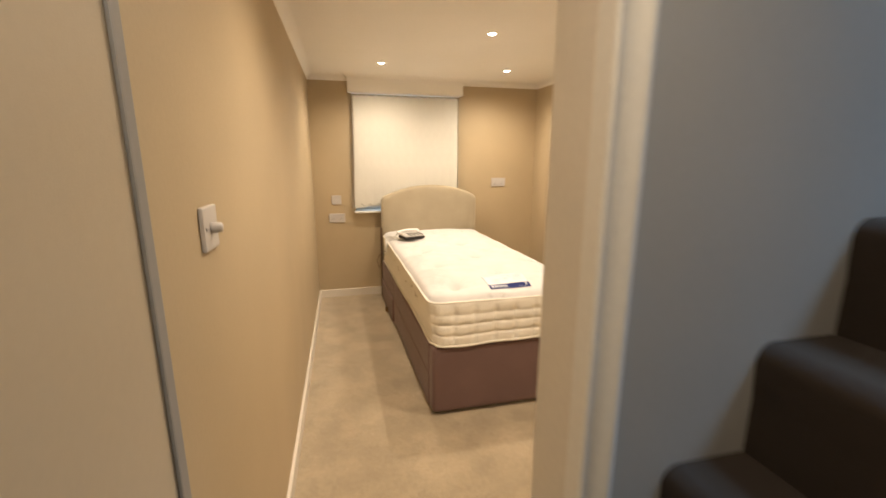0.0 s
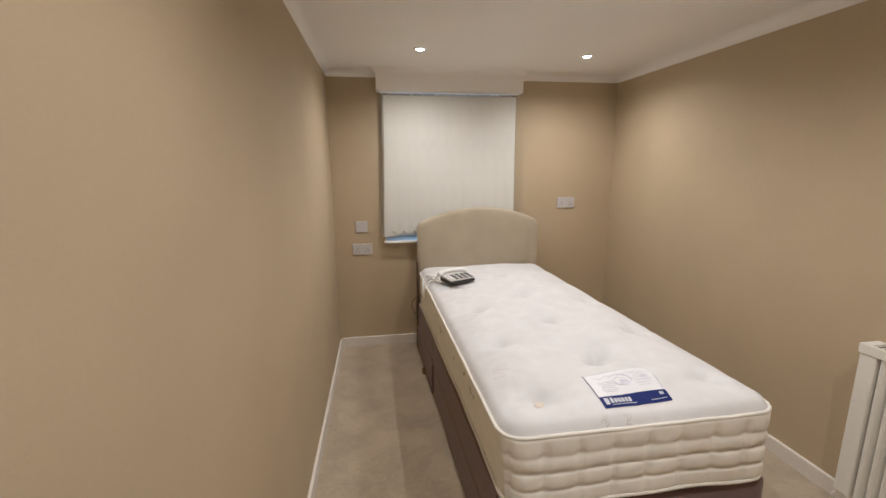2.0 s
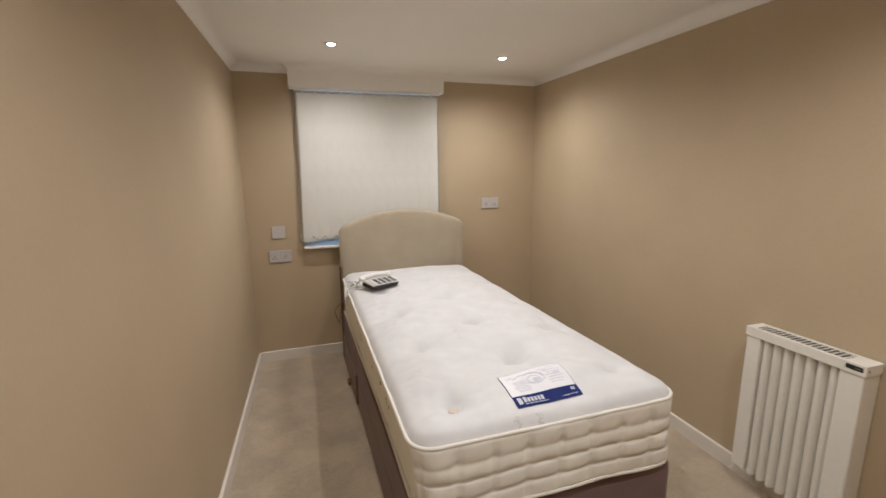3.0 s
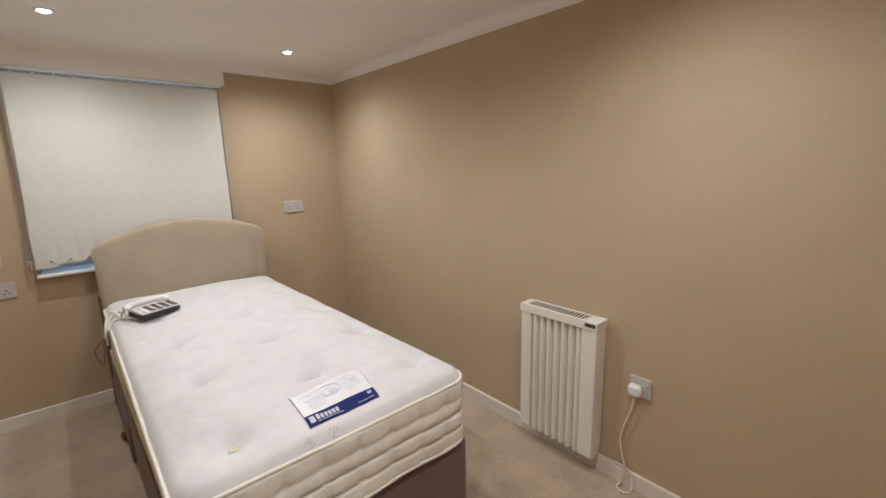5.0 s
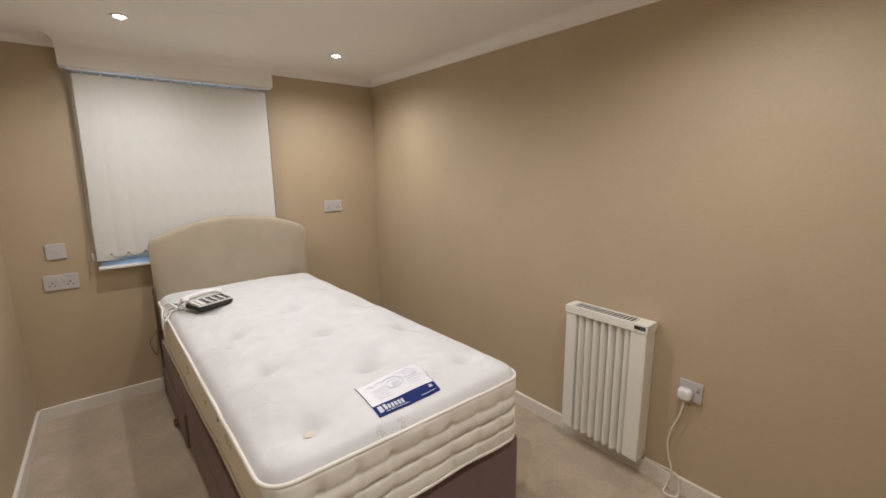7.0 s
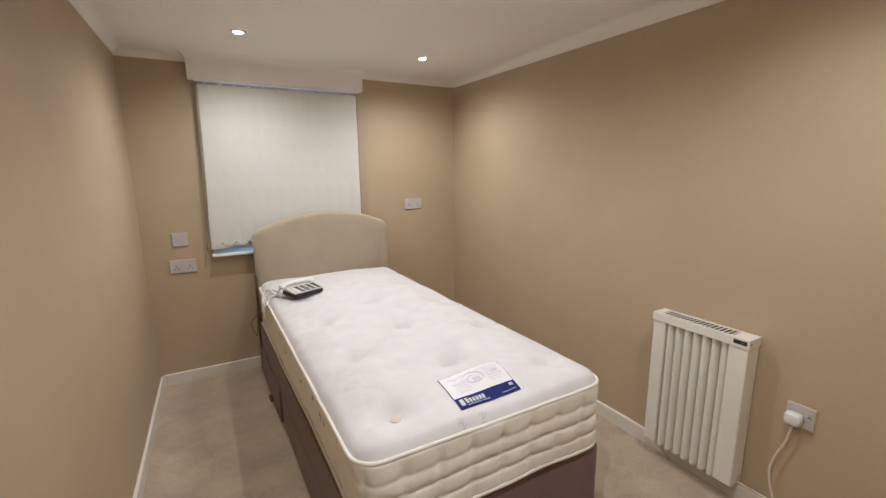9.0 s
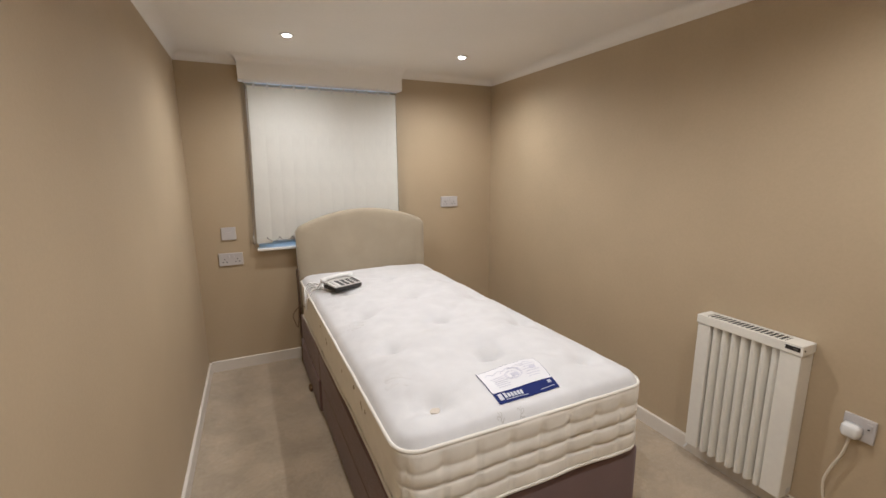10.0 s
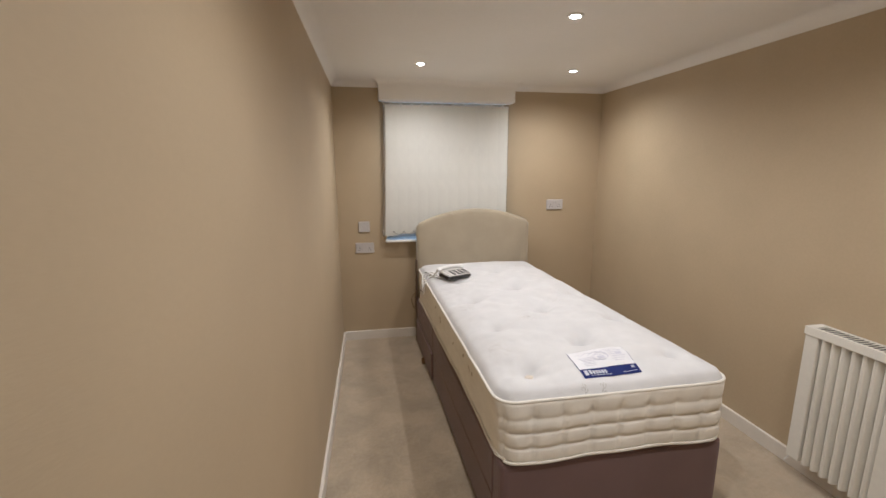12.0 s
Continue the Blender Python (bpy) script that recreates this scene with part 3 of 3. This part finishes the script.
part("base_section", soft_box(BX0 - 0.005, BY0, 0.016, BX1, SPLIT - 0.001, BASE_Z, 0.026), DIVAN, base)
part("base_section", soft_box(BX0 + 0.006, SPLIT + 0.001, 0.016, BX1, BY1, BASE_Z, 0.012), DIVAN, base)
part("side_rail", soft_box(BX0 - 0.010, BY0 + 0.08, SEAM + 0.003, BX0 + 0.03, SPLIT - 0.001, BASE_Z - 0.003, 0.006), DIVAN, base)
part("side_rail", soft_box(BX0 - 0.011, SPLIT + 0.001, SEAM + 0.003, BX0 + 0.03, BY1, BASE_Z - 0.003, 0.006), DIVAN, base)
part("drawer_front", soft_box(BX0 - 0.009, BY0 + 0.083, 0.020, BX0 + 0.025, SPLIT - 0.004, SEAM - 0.003, 0.007), DIVAN, base)
part("drawer_front", soft_box(BX0 - 0.020, SPLIT + 0.004, 0.020, BX0 + 0.025, BY1, SEAM - 0.003, 0.007), DIVAN, base)
for cx, cy in ((0.85, -2.05), (1.45, -2.05), (0.79, -1.0), (1.52, -1.0), (0.79, -0.3), (1.52, -0.3)):
    part("castor", disc_stack([(0.022, 0), (0.025, 0.004), (0.025, 0.014), (0.022, 0.0165)], 16), DARK, base, at=pose(cx, cy, 0.0))
side_castor = part("castor", disc_stack([(0.012, -0.008), (0.019, -0.007), (0.020, 0.0), (0.019, 0.007), (0.012, 0.008)], 20), BRASS, base, "small brass-brown castor wheel", True, at=pose(0.603, -0.56, 0.0205, 0, 90, 12))
part("castor_bracket", boxes((0.592, -0.566, 0.02, 0.6445, -0.554, 0.048), bevel=0.002), BRASS, base, "small brass-brown castor bracket")

MX0, MX1, MY0, MY1, MZ0, MZE, MZT = 0.643, 1.567, -2.184, -0.165, 0.394, 0.633, 0.704
TUFTS = [(0.855, -2.075), (0.840, -1.665), (0.838, -1.24), (0.835, -0.84), (1.172, -1.865), (1.165, -1.44), (1.16, -1.03), (1.155, -0.62),
         (1.485, -2.05), (1.50, -1.625), (1.505, -1.18), (1.50, -0.80), (1.50, -0.45), (0.84, -0.46)]
TUFTS = [(x - 0.026, y + 0.033) for x, y in TUFTS]
CREASES = [(a, b) for i, a in enumerate(TUFTS) for b in TUFTS[i + 1:] if abs(a[0] - b[0]) > 0.2 and math.dist(a, b) < 0.44]
MR = 0.075


def plan_point(u, v):
    """From a rectangle of the mattress's size to its plan with rounded corners."""
    cx, cy = (MX0 + MX1) / 2, (MY0 + MY1) / 2
    hx, hy = (MX1 - MX0) / 2, (MY1 - MY0) / 2
    x, y = u * hx, v * hy
    ax, ay = abs(x) - (hx - MR), abs(y) - (hy - MR)
    if ax > 0 and ay > 0:
        a, b = ax / MR, ay / MR
        x = math.copysign(hx - MR + MR * a * math.sqrt(1 - b * b / 2), x)
        y = math.copysign(hy - MR + MR * b * math.sqrt(1 - a * a / 2), y)
    return cx + x + askew(cy + y), cy + y


def top_height(x, y):
    """The quilted top: domed towards the middle, dimpled and creased at the tufts."""
    qx, qy = abs(x - askew(y) - (MX0 + MX1) / 2) - (MX1 - MX0) / 2 + MR, abs(y - (MY0 + MY1) / 2) - (MY1 - MY0) / 2 + MR
    edge = max(0.0, MR - (math.hypot(qx, qy) if qx > 0 and qy > 0 else max(qx, qy)))
    s = min(1.0, edge / 0.10)
    z = MZE + 0.30 * (MZT - MZE) * math.sin(min(1.0, edge / 0.03) * math.pi / 2) + 0.70 * (MZT - MZE) * (1 - (1 - min(1.0, edge / 0.22)) ** 2)
    for tx, ty in TUFTS:
        dx, dy = x - tx, y - ty
        d2 = dx * dx + dy * dy
        z -= s * (0.013 * math.exp(-d2 / 0.0016) + 0.019 * math.exp(-d2 / 0.009))
        z -= s * 0.010 * math.exp(-(dy - 0.2 * dx) ** 2 / 0.0005 - dx * dx / 0.016) + s * 0.004 * math.exp(-dx * dx / 0.0006 - dy * dy / 0.012)
    for (ax, ay), (bx, by) in CREASES:
        ux, uy = bx - ax, by - ay
        f = min(1.0, max(0.0, ((x - ax) * ux + (y - ay) * uy) / (ux * ux + uy * uy)))
        d2 = (x - ax - f * ux) ** 2 + (y - ay - f * uy) ** 2
        if d2 < 0.01:
            z -= s * (0.005 + 0.002 * (2 * f - 1) ** 2) * math.exp(-d2 / 0.0010)
    z += s * 0.016 * noise.noise((x * 5, y * 5, 0.3)) + s * 0.003 * noise.noise((x * 22, y * 22, 4.1))
    return z


def border_loops():
    nx, ny = 84, 200
    ring = [(-1 + 2 * i / nx, -1) for i in range(nx)] + [(1, -1 + 2 * j / ny) for j in range(ny)]
    ring += [(1 - 2 * i / nx, 1) for i in range(nx)] + [(-1, 1 - 2 * j / ny) for j in range(ny)]
    return nx, ny, ring


def edge_lift(x, y):
    """The slight waviness of the mattress's lower edge."""
    return 0.004 * math.sin(x * 9 + y * 7) + 0.003 * math.sin(x * 21 - y * 17)


def tuck(y):
    """How far the border draws in at its foot along the drawer side."""
    return 0.002 + 0.020 * min(1.0, max(0.0, (-0.4 - y) / 1.3))


def lower_edge(u, v):
    x, y = plan_point(u * 1.012, v * 1.005)
    return (x + tuck(y) if u < -0.99 else x), y


def mattress_top():
    nx, ny, _ = border_loops()
    bm, grid = bmesh.new(), []
    for j in range(ny + 1):
        row = []
        for i in range(nx + 1):
            x, y = plan_point(-1 + 2 * i / nx, -1 + 2 * j / ny)
            row.append(bm.verts.new((x, y, top_height(x, y))))
        grid.append(row)
    for j in range(ny):
        for i in range(nx):
            bm.faces.new((grid[j][i], grid[j][i + 1], grid[j + 1][i + 1], grid[j + 1][i]))
    return bm


ROLLS = [0.0, 0.25, 0.50, 0.715, 1.0]


def mattress_border():
    """Side panels: four soft horizontal rolls, gathered by stitched tufts."""
    nx, ny, ring = border_loops()
    bm, rows, steps = bmesh.new(), [], 36
    run, lengths, prev = 0.0, [], None
    for u, v in ring:
        p = Vector(plan_point(u, v))
        run += (p - prev).length if prev is not None else 0
        lengths.append(run)
        prev = p
    cx, cy = (MX0 + MX1) / 2, (MY0 + MY1) / 2
    count = len(ring)
    for k in range(steps + 1):
        h = k / steps
        seg = next(i for i in range(4) if h <= ROLLS[i + 1] + 1e-9)
        f = (h - ROLLS[seg]) / (ROLLS[seg + 1] - ROLLS[seg])
        row = []
        for i, (u, v) in enumerate(ring):
            x, y = plan_point(u, v)
            x0, y0 = plan_point(*ring[i - 1])
            x1, y1 = plan_point(*ring[(i + 1) % count])
            n = Vector((y1 - y0, x0 - x1)).normalized()
            pinch = 0.0
            for line in (1, 2, 3):
                shift = 0.055 if line == 2 else 0.0
                ph = ((lengths[i] + shift) / 0.112) % 1.0
                d = min(ph, 1 - ph) * 0.112
                pinch += math.exp(-(d / 0.020) ** 2 - ((h - ROLLS[line]) / 0.055) ** 2)
            top = seg == 3
            ph = (lengths[i] / 0.112) % 1.0
            gather = math.exp(-(min(ph, 1 - ph) * 0.112 / 0.010) ** 2) if top else 0.8 * math.exp(-(min(ph, 1 - ph) * 0.112 / 0.009) ** 2)
            bulge = math.sqrt(max(0.0, 1 - (2 * f - 1) ** 2))
            deep = 0.15 + 0.85 * min(1.0, max(0.0, (max(-n.y, n.x) - 0.1) / 0.75))      # the long side by the drawers is pulled flatter
            gather *= 1 - min(1.0, max(0.0, (h - 0.76) / 0.22))
            bulge = bulge ** 0.5 if not (seg == 3 and f > 0.5) else 0.55 + 0.45 * bulge ** 0.5
            out = deep * (-0.002 + 0.009 * bulge - 0.004 * pinch - 0.010 * gather * bulge) + -tuck(y) * (1 - h) * min(1.0, max(0.0, -n.x)) + 0.002 * noise.noise((x * 18, y * 18, h * 5)) + 0.003 * noise.noise((x * 6, y * 6, h * 2))
            z = MZ0 + 0.006 + edge_lift(x, y) * (1 - h) + (MZE - MZ0 - 0.006) * h
            row.append(bm.verts.new((x + n.x * out, y + n.y * out, z)))
        rows.append(row)
    for a, b in zip(rows, rows[1:]):
        for i in range(count):
            j = (i + 1) % count
            bm.faces.new((a[i], a[j], b[j], b[i]))
    bm.faces.new(rows[0][::-1])
    return bm


mattress = thing("mattress", "white tufted single mattress, bare, with rolled cream borders", "mattress", 1.14, -1.22, MZ0)
part("top_panel", mattress_top(), TICKING, mattress, "white tufted ticking top", True)
part("border", mattress_border(), BORDER, mattress, "cream quilted border", True)
_, _, loop = border_loops()
part("piping", tube([(*plan_point(u, v), MZE + 0.001 + 0.003 * noise.noise((plan_point(u, v)[0] * 11, plan_point(u, v)[1] * 11, 1.7))) for u, v in loop], 0.0062, 8, True), PIPING, mattress, "cream tape edge", True)
part("piping", tube([(*lower_edge(u, v), MZ0 + 0.008 + edge_lift(*plan_point(u, v))) for u, v in loop], 0.0058, 8, True), PIPING, mattress, "cream tape edge", True)
for i, (tx, ty) in enumerate(TUFTS):
    bm = disc_stack([(0.017, -0.006), (0.021, 0.0), (0.0215, 0.0014), (0.016, 0.0026), (0.005, 0.0006)], 4)
    bmesh.ops.bevel(bm, geom=[e for e in bm.edges if abs(e.verts[0].co.z - e.verts[1].co.z) > 1e-5], offset=0.002, segments=2, affect="EDGES")
    part("tuft_button", bm, BUTTON, mattress, "cream felt tuft", True, at=pose(tx, ty, top_height(tx, ty) + (0.006 if tx < 0.9 else 0.002), 0, 0, 20 + 37 * i))


for ty, tz in ((-1.45, 0.543), (-1.67, 0.580), (-1.77, 0.570), (-1.775, 0.553), (-1.82, 0.562), (-0.96, 0.575), (-1.10, 0.555), (-1.11, 0.535)):
    part("side_stitch", boxes((MX0 + askew(ty) - 0.0035 + tuck(ty) * (MZE - tz) / 0.24, ty - 0.003, tz - 0.008, MX0 + askew(ty) + 0.006, ty + 0.003, tz + 0.008), bevel=0.0015), STITCH, mattress, "small tan ventilation stitch")


def drape(pts, width, lift=0.0006):
    """A thin flat ribbon laid on the mattress top along the plan points."""
    rows, p = [], spline([(x, y, 0) for x, y in pts], 5)
    for i, q in enumerate(p):
        d = (p[min(i + 1, len(p) - 1)] - p[max(i - 1, 0)]).normalized()
        n = Vector((-d.y, d.x, 0)) * width / 2
        rows.append([(q.x + s * n.x, q.y + s * n.y, top_height(q.x + s * n.x, q.y + s * n.y) + lift) for s in (-1, 1)])
    return shell(rows, (0, 0, -0.0005))


def sprig(cx, cy, size, turn):
    """A faint printed sprig: a stem with curling side shoots."""
    c, s = math.cos(turn), math.sin(turn)
    def at(a, b):
        return cx + size * (a * c - b * s), cy + size * (a * s + b * c)
    lines = [((-0.2, -1), (0, -0.3), (0.1, 0.4), (0.0, 1.0)), ((0, -0.3), (0.5, 0.1), (0.7, 0.6), (0.45, 0.8)), ((0.05, 0.1), (-0.5, 0.4), (-0.8, 0.2), (-0.6, -0.1)),
             ((-0.1, -0.6), (0.4, -0.6), (0.8, -0.3), (0.9, -0.6))]
    if size > 0.03:
        lines += [((0.0, 0.9), (0.25, 1.1), (0.4, 0.9), (0.2, 0.75)), ((-0.75, 0.3), (-1.0, 0.6), (-0.8, 0.85), (-0.55, 0.65)), ((0.6, 0.2), (0.95, 0.1), (1.05, 0.35), (0.8, 0.45)),
                  ((-0.3, -0.5), (-0.7, -0.5), (-0.85, -0.8), (-0.6, -0.9)), ((-0.1, 0.3), (-0.3, 0.7), (-0.2, 0.95), (0.0, 0.7))]
    for line in lines:
        part("printed_sprig", drape([at(a, b) for a, b in line], 0.0015 if size > 0.03 else 0.0017), SPRIG if size > 0.03 else SPRIGDARK, mattress, "faint grey woven sprig")


for sx, sy, size, turn in ((1.025, -1.565, 0.046, 0.4), (1.045, -0.93, 0.05, 2.0), (0.765, -1.885, 0.046, 1.1), (0.987, -2.170, 0.013, 0.2), (1.060, -2.169, 0.014, -0.5), (1.365, -0.50, 0.05, 0.9), (1.285, -1.29, 0.045, 2.6), (0.745, -1.33, 0.042, 4.0)):
    sprig(sx, sy, size, turn)

# the maker's label, sewn to the top
LAB = [Vector((1.007, -1.979)), Vector((1.248, -1.973)), Vector((1.240, -2.130)), Vector((1.005, -2.138))]


def label_patch(u0, v0, u1, v1, lift):
    """A cloth patch of the label, in shares of its width and height from the head edge."""
    n, rows = (16 if u1 - u0 > 0.5 else 3), []
    for j in range(n + 1):
        v = v0 + (v1 - v0) * j / n
        row = [LAB[0].lerp(LAB[1], u0 + (u1 - u0) * i / n).lerp(LAB[3].lerp(LAB[2], u0 + (u1 - u0) * i / n), v) for i in range(n + 1)]
        rows.append([(q.x, q.y, top_height(q.x, q.y) + lift) for q in row])
    return shell(rows, (0, 0, -0.0008))


tag = part("maker_label", label_patch(0, 0, 1, 1, 0.0024), NAVY, mattress, "white label with a navy band and pale marks")
part("white_field", label_patch(0.008, 0.012, 0.992, 0.715, 0.0032), CARD, tag)
marks = [(0.045, 0.775, 0.105, 0.93, GREYINK), (0.130, 0.770, 0.170, 0.905, SILVERINK)]
marks += [(0.186 + 0.052 * k, 0.80, 0.222 + 0.052 * k, 0.905, SILVERINK) for k in range(5)]
marks += [(0.13, 0.938, 0.48, 0.950, SILVERINK), (0.88, 0.775, 0.905, 0.845, SILVERINK), (0.912, 0.775, 0.935, 0.845, SILVERINK), (0.70, 0.925, 0.94, 0.936, SILVERINK)]
for k in range(6):
    marks.append((0.12 + 0.015 * (k % 3), 0.33 + 0.055 * k, 0.36 - 0.02 * (k % 2), 0.340 + 0.055 * k, GREYINK))
    marks.append((0.66 + 0.02 * (k % 2), 0.20 + 0.07 * k, 0.92 - 0.03 * (k % 3), 0.211 + 0.07 * k, GREYINK))
marks += [(0.78, 0.30, 0.88, 0.37, GREYINK), (0.44, 0.34, 0.56, 0.44, GREYINK)]
for u0, v0, u1, v1, mat in marks:
    part("label_mark", label_patch(u0, v0, u1, v1, 0.0044), mat, tag)
for k in range(7):
    a = 0.5 + k * 1.05
    arc = [(1.117 + (0.018 + 0.0042 * k) * math.cos(a + t), -2.032 + (0.013 + 0.0028 * k) * math.sin(a + t)) for t in (0, 0.55, 1.1, 1.65, 2.2)]
    part("label_mark", drape(arc, 0.0018, 0.0046), GREYINK, tag)
for k in range(4):
    line = [(1.030 + 0.045 * k + 0.011 * j, -2.008 + 0.004 * k + 0.006 * math.sin(2.1 * j + k)) for j in range(5)]
    part("label_mark", drape(line, 0.0016, 0.0046), GREYINK, tag)

HBX0, HBX1, HBY0, HBY1 = 0.616, 1.560, -0.158, -0.085


def headboard_mesh():
    """A padded board with a shallow arched top and rounded edges."""
    bm = bmesh.new()
    n, outline = 40, [(HBX0 + 0.02, 0.13), (HBX0, 0.15)]
    for k in range(n + 1):
        s = k / n
        x = HBX0 + (HBX1 - HBX0) * s
        z = 0.986 + 0.012 * s + 0.116 * (4 * s * (1 - s)) ** 0.95
        if k in (0, n):
            outline.append((x, z - 0.02))
        else:
            outline.append((x, z))
    outline += [(HBX1, 0.15), (HBX1 - 0.02, 0.13)]
    rings = []
    cx, cz = (HBX0 + HBX1) / 2, 0.6
    for y, inset in ((HBY1, 0.012), (HBY1 - 0.01, 0.003), (HBY1 - 0.02, 0.0), (HBY0 + 0.028, 0.0), (HBY0 + 0.012, 0.004), (HBY0 + 0.004, 0.013), (HBY0, 0.028), (HBY0 - 0.003, 0.07)):
        ring = []
        for x, z in outline:
            ring.append(bm.verts.new((x + (inset if x < cx - 0.4 else -inset if x > cx + 0.4 else inset * (cx - x) / 0.4), y, z - inset * (1 if z > 0.9 else 0))))
        rings.append(ring)
    m = len(outline)
    for a, b in zip(rings, rings[1:]):
        for i in range(m):
            bm.faces.new((a[i], a[(i + 1) % m], b[(i + 1) % m], b[i]))
    bm.faces.new(rings[0][::-1])
    bm.faces.new(rings[-1])
    return bm


head = thing("headboard", "beige suede-look padded headboard with an arched top", "headboard", 1.115, -0.13, 0)
part("padded_board", headboard_mesh(), HEADFAB, head, smooth=True)
for cx in (0.80, 1.43):
    part("strut", boxes((cx - 0.025, -0.125, 0, cx + 0.025, -0.100, 0.20), bevel=0.003), DARK, head)

# Post at the pad's edge, coloured dark for the shade it stands in.
part("side_post", boxes((0.604, -0.152, 0, 0.6155, -0.098, 0.70), bevel=0.002), POSTWOOD, head, "brown wood side post with shade in its dark colour")

# ---- telephone on the bed ----
tel = new("telephone")
tagged(tel, "white and black big-button corded telephone lying on the mattress", "telephone")
tz = max(top_height(0.814 + 0.01 * i, -0.702 + 0.01 * j) for i in range(-7, 8) for j in range(-5, 6)) - 0.004
tel.matrix_world = pose(0.814, -0.702, tz, 0, 0, 22)


def wedge(x0, y0, x1, y1, z0, zf, zb, bevel):
    bm = boxes((x0, y0, z0, x1, y1, 1.0))
    for v in bm.verts:
        if v.co.z > 0.5:
            v.co.z = zf if v.co.y < (y0 + y1) / 2 else zb
    bmesh.ops.bevel(bm, geom=bm.edges[:], offset=bevel, segments=3, affect="EDGES")
    return bm


on_plate(tel, "base_shell", wedge(-0.092, -0.066, 0.092, 0.062, 0, 0.026, 0.038, 0.006), DARK, "black lower shell")
on_plate(tel, "face_plate", wedge(-0.090, -0.064, 0.090, 0.030, 0.022, 0.031, 0.041, 0.003), PHONEFACE, "pale grey keypad face")
for col in range(5):
    for row in range(4):
        yk = -0.053 + row * 0.0215
        zk = 0.0302 + (yk + 0.064) / 0.094 * 0.0108
        half = 0.0118 if col else 0.006
        key = boxes((-0.070 + col * 0.035 - half, yk - 0.0080, zk - 0.004, -0.070 + col * 0.035 + half, yk + 0.0080, zk + 0.003), bevel=0.0015)
        on_plate(tel, "key", key, DARK if col else SOCKETWHITE)
on_plate(tel, "cradle", wedge(-0.092, 0.031, 0.092, 0.061, 0.02, 0.041, 0.041, 0.004), PHONEFACE)
bm = tube(spline([(-0.110, 0.052, 0.048), (-0.075, 0.054, 0.054), (0, 0.056, 0.058), (0.075, 0.054, 0.054), (0.100, 0.052, 0.049)], 6), 0.0135, 12)
handset = on_plate(tel, "handset", bm, PLASTIC, "white curved handset", True)
for cx in (-0.094, 0.086):
    cup = link_mesh("earpiece", disc_stack([(0.015, 0), (0.020, 0.003), (0.021, 0.011), (0.014, 0.018)], 20), PLASTIC, True)
    cup.parent = handset
    cup.matrix_local = pose(cx, 0.053, 0.039)

# coiled handset cord and line cord, heaped on the mattress corner
def resting(x, y, lift):
    """A point on the mattress top, or just over its edge."""
    return (x, y, top_height(x, y) + lift)


guide = spline([(0.693, -0.697, tz + 0.042), resting(0.680, -0.62, 0.012), resting(0.668, -0.52, 0.008), resting(0.652, -0.43, 0.008), (0.628, -0.43, MZE + 0.010), (0.615, -0.50, MZE - 0.012), (0.609, -0.57, MZE - 0.05)], 46)
coil = []
for i, q in enumerate(guide):
    a = i * 0.75
    coil.append(q + Vector((0.0055 * math.cos(a), 0.003 * math.cos(a), 0.0055 * math.sin(a))))
cord = thing("coiled_cord", "white coiled telephone cord draped over the mattress corner", "cord", 0.66, -0.55, MZE)
part("coil", tube(coil, 0.0028, 6), PLASTIC, cord, smooth=True)
flat = thing("telephone_line", "pale telephone cable trailing over the mattress edge", "cable", 0.68, -0.45, 0.42)
for run in (((0.742, -0.715), (0.705, -0.655), (0.675, -0.615), (0.650, -0.60)), ((0.735, -0.690), (0.700, -0.60), (0.672, -0.545), (0.648, -0.525)), ((0.728, -0.665), (0.705, -0.56), (0.680, -0.47), (0.650, -0.465))):
    x, y = run[-1]
    part("pale_run", tube(spline([resting(px, py, 0.007) for px, py in run] + [(0.630, y - 0.004, MZE + 0.012), (0.617, y - 0.012, MZE - 0.004), (0.611, 0.5 * y - 0.30, MZE - 0.04), (0.609, 0.2 * y - 0.47, MZE - 0.085)], 8), 0.0046, 8), PLASTIC, flat, smooth=True)
part("brown_run", tube(spline([(0.609, -0.58, MZE - 0.080), (0.600, -0.46, 0.545), (0.582, -0.36, 0.50), (0.552, -0.31, 0.44), (0.556, -0.29, 0.39), (0.576, -0.29, 0.34), (0.588, -0.26, 0.40), (0.597, -0.21, 0.47),
                               (0.600, -0.175, 0.40), (0.600, -0.172, 0.26), (0.596, -0.172, 0.03)], 8), 0.0026, 6), CORDBROWN, flat, "thin brown flex loop", True)

# beyond the window: an unseen wall, added as a backdrop
structure("backdrop", boxes((-1.5, 1.6, -1, 3.5, 1.75, 1.2)), BACKDROPWALL, "grey rendered backdrop wall, added outside and unseen", "outside wall")
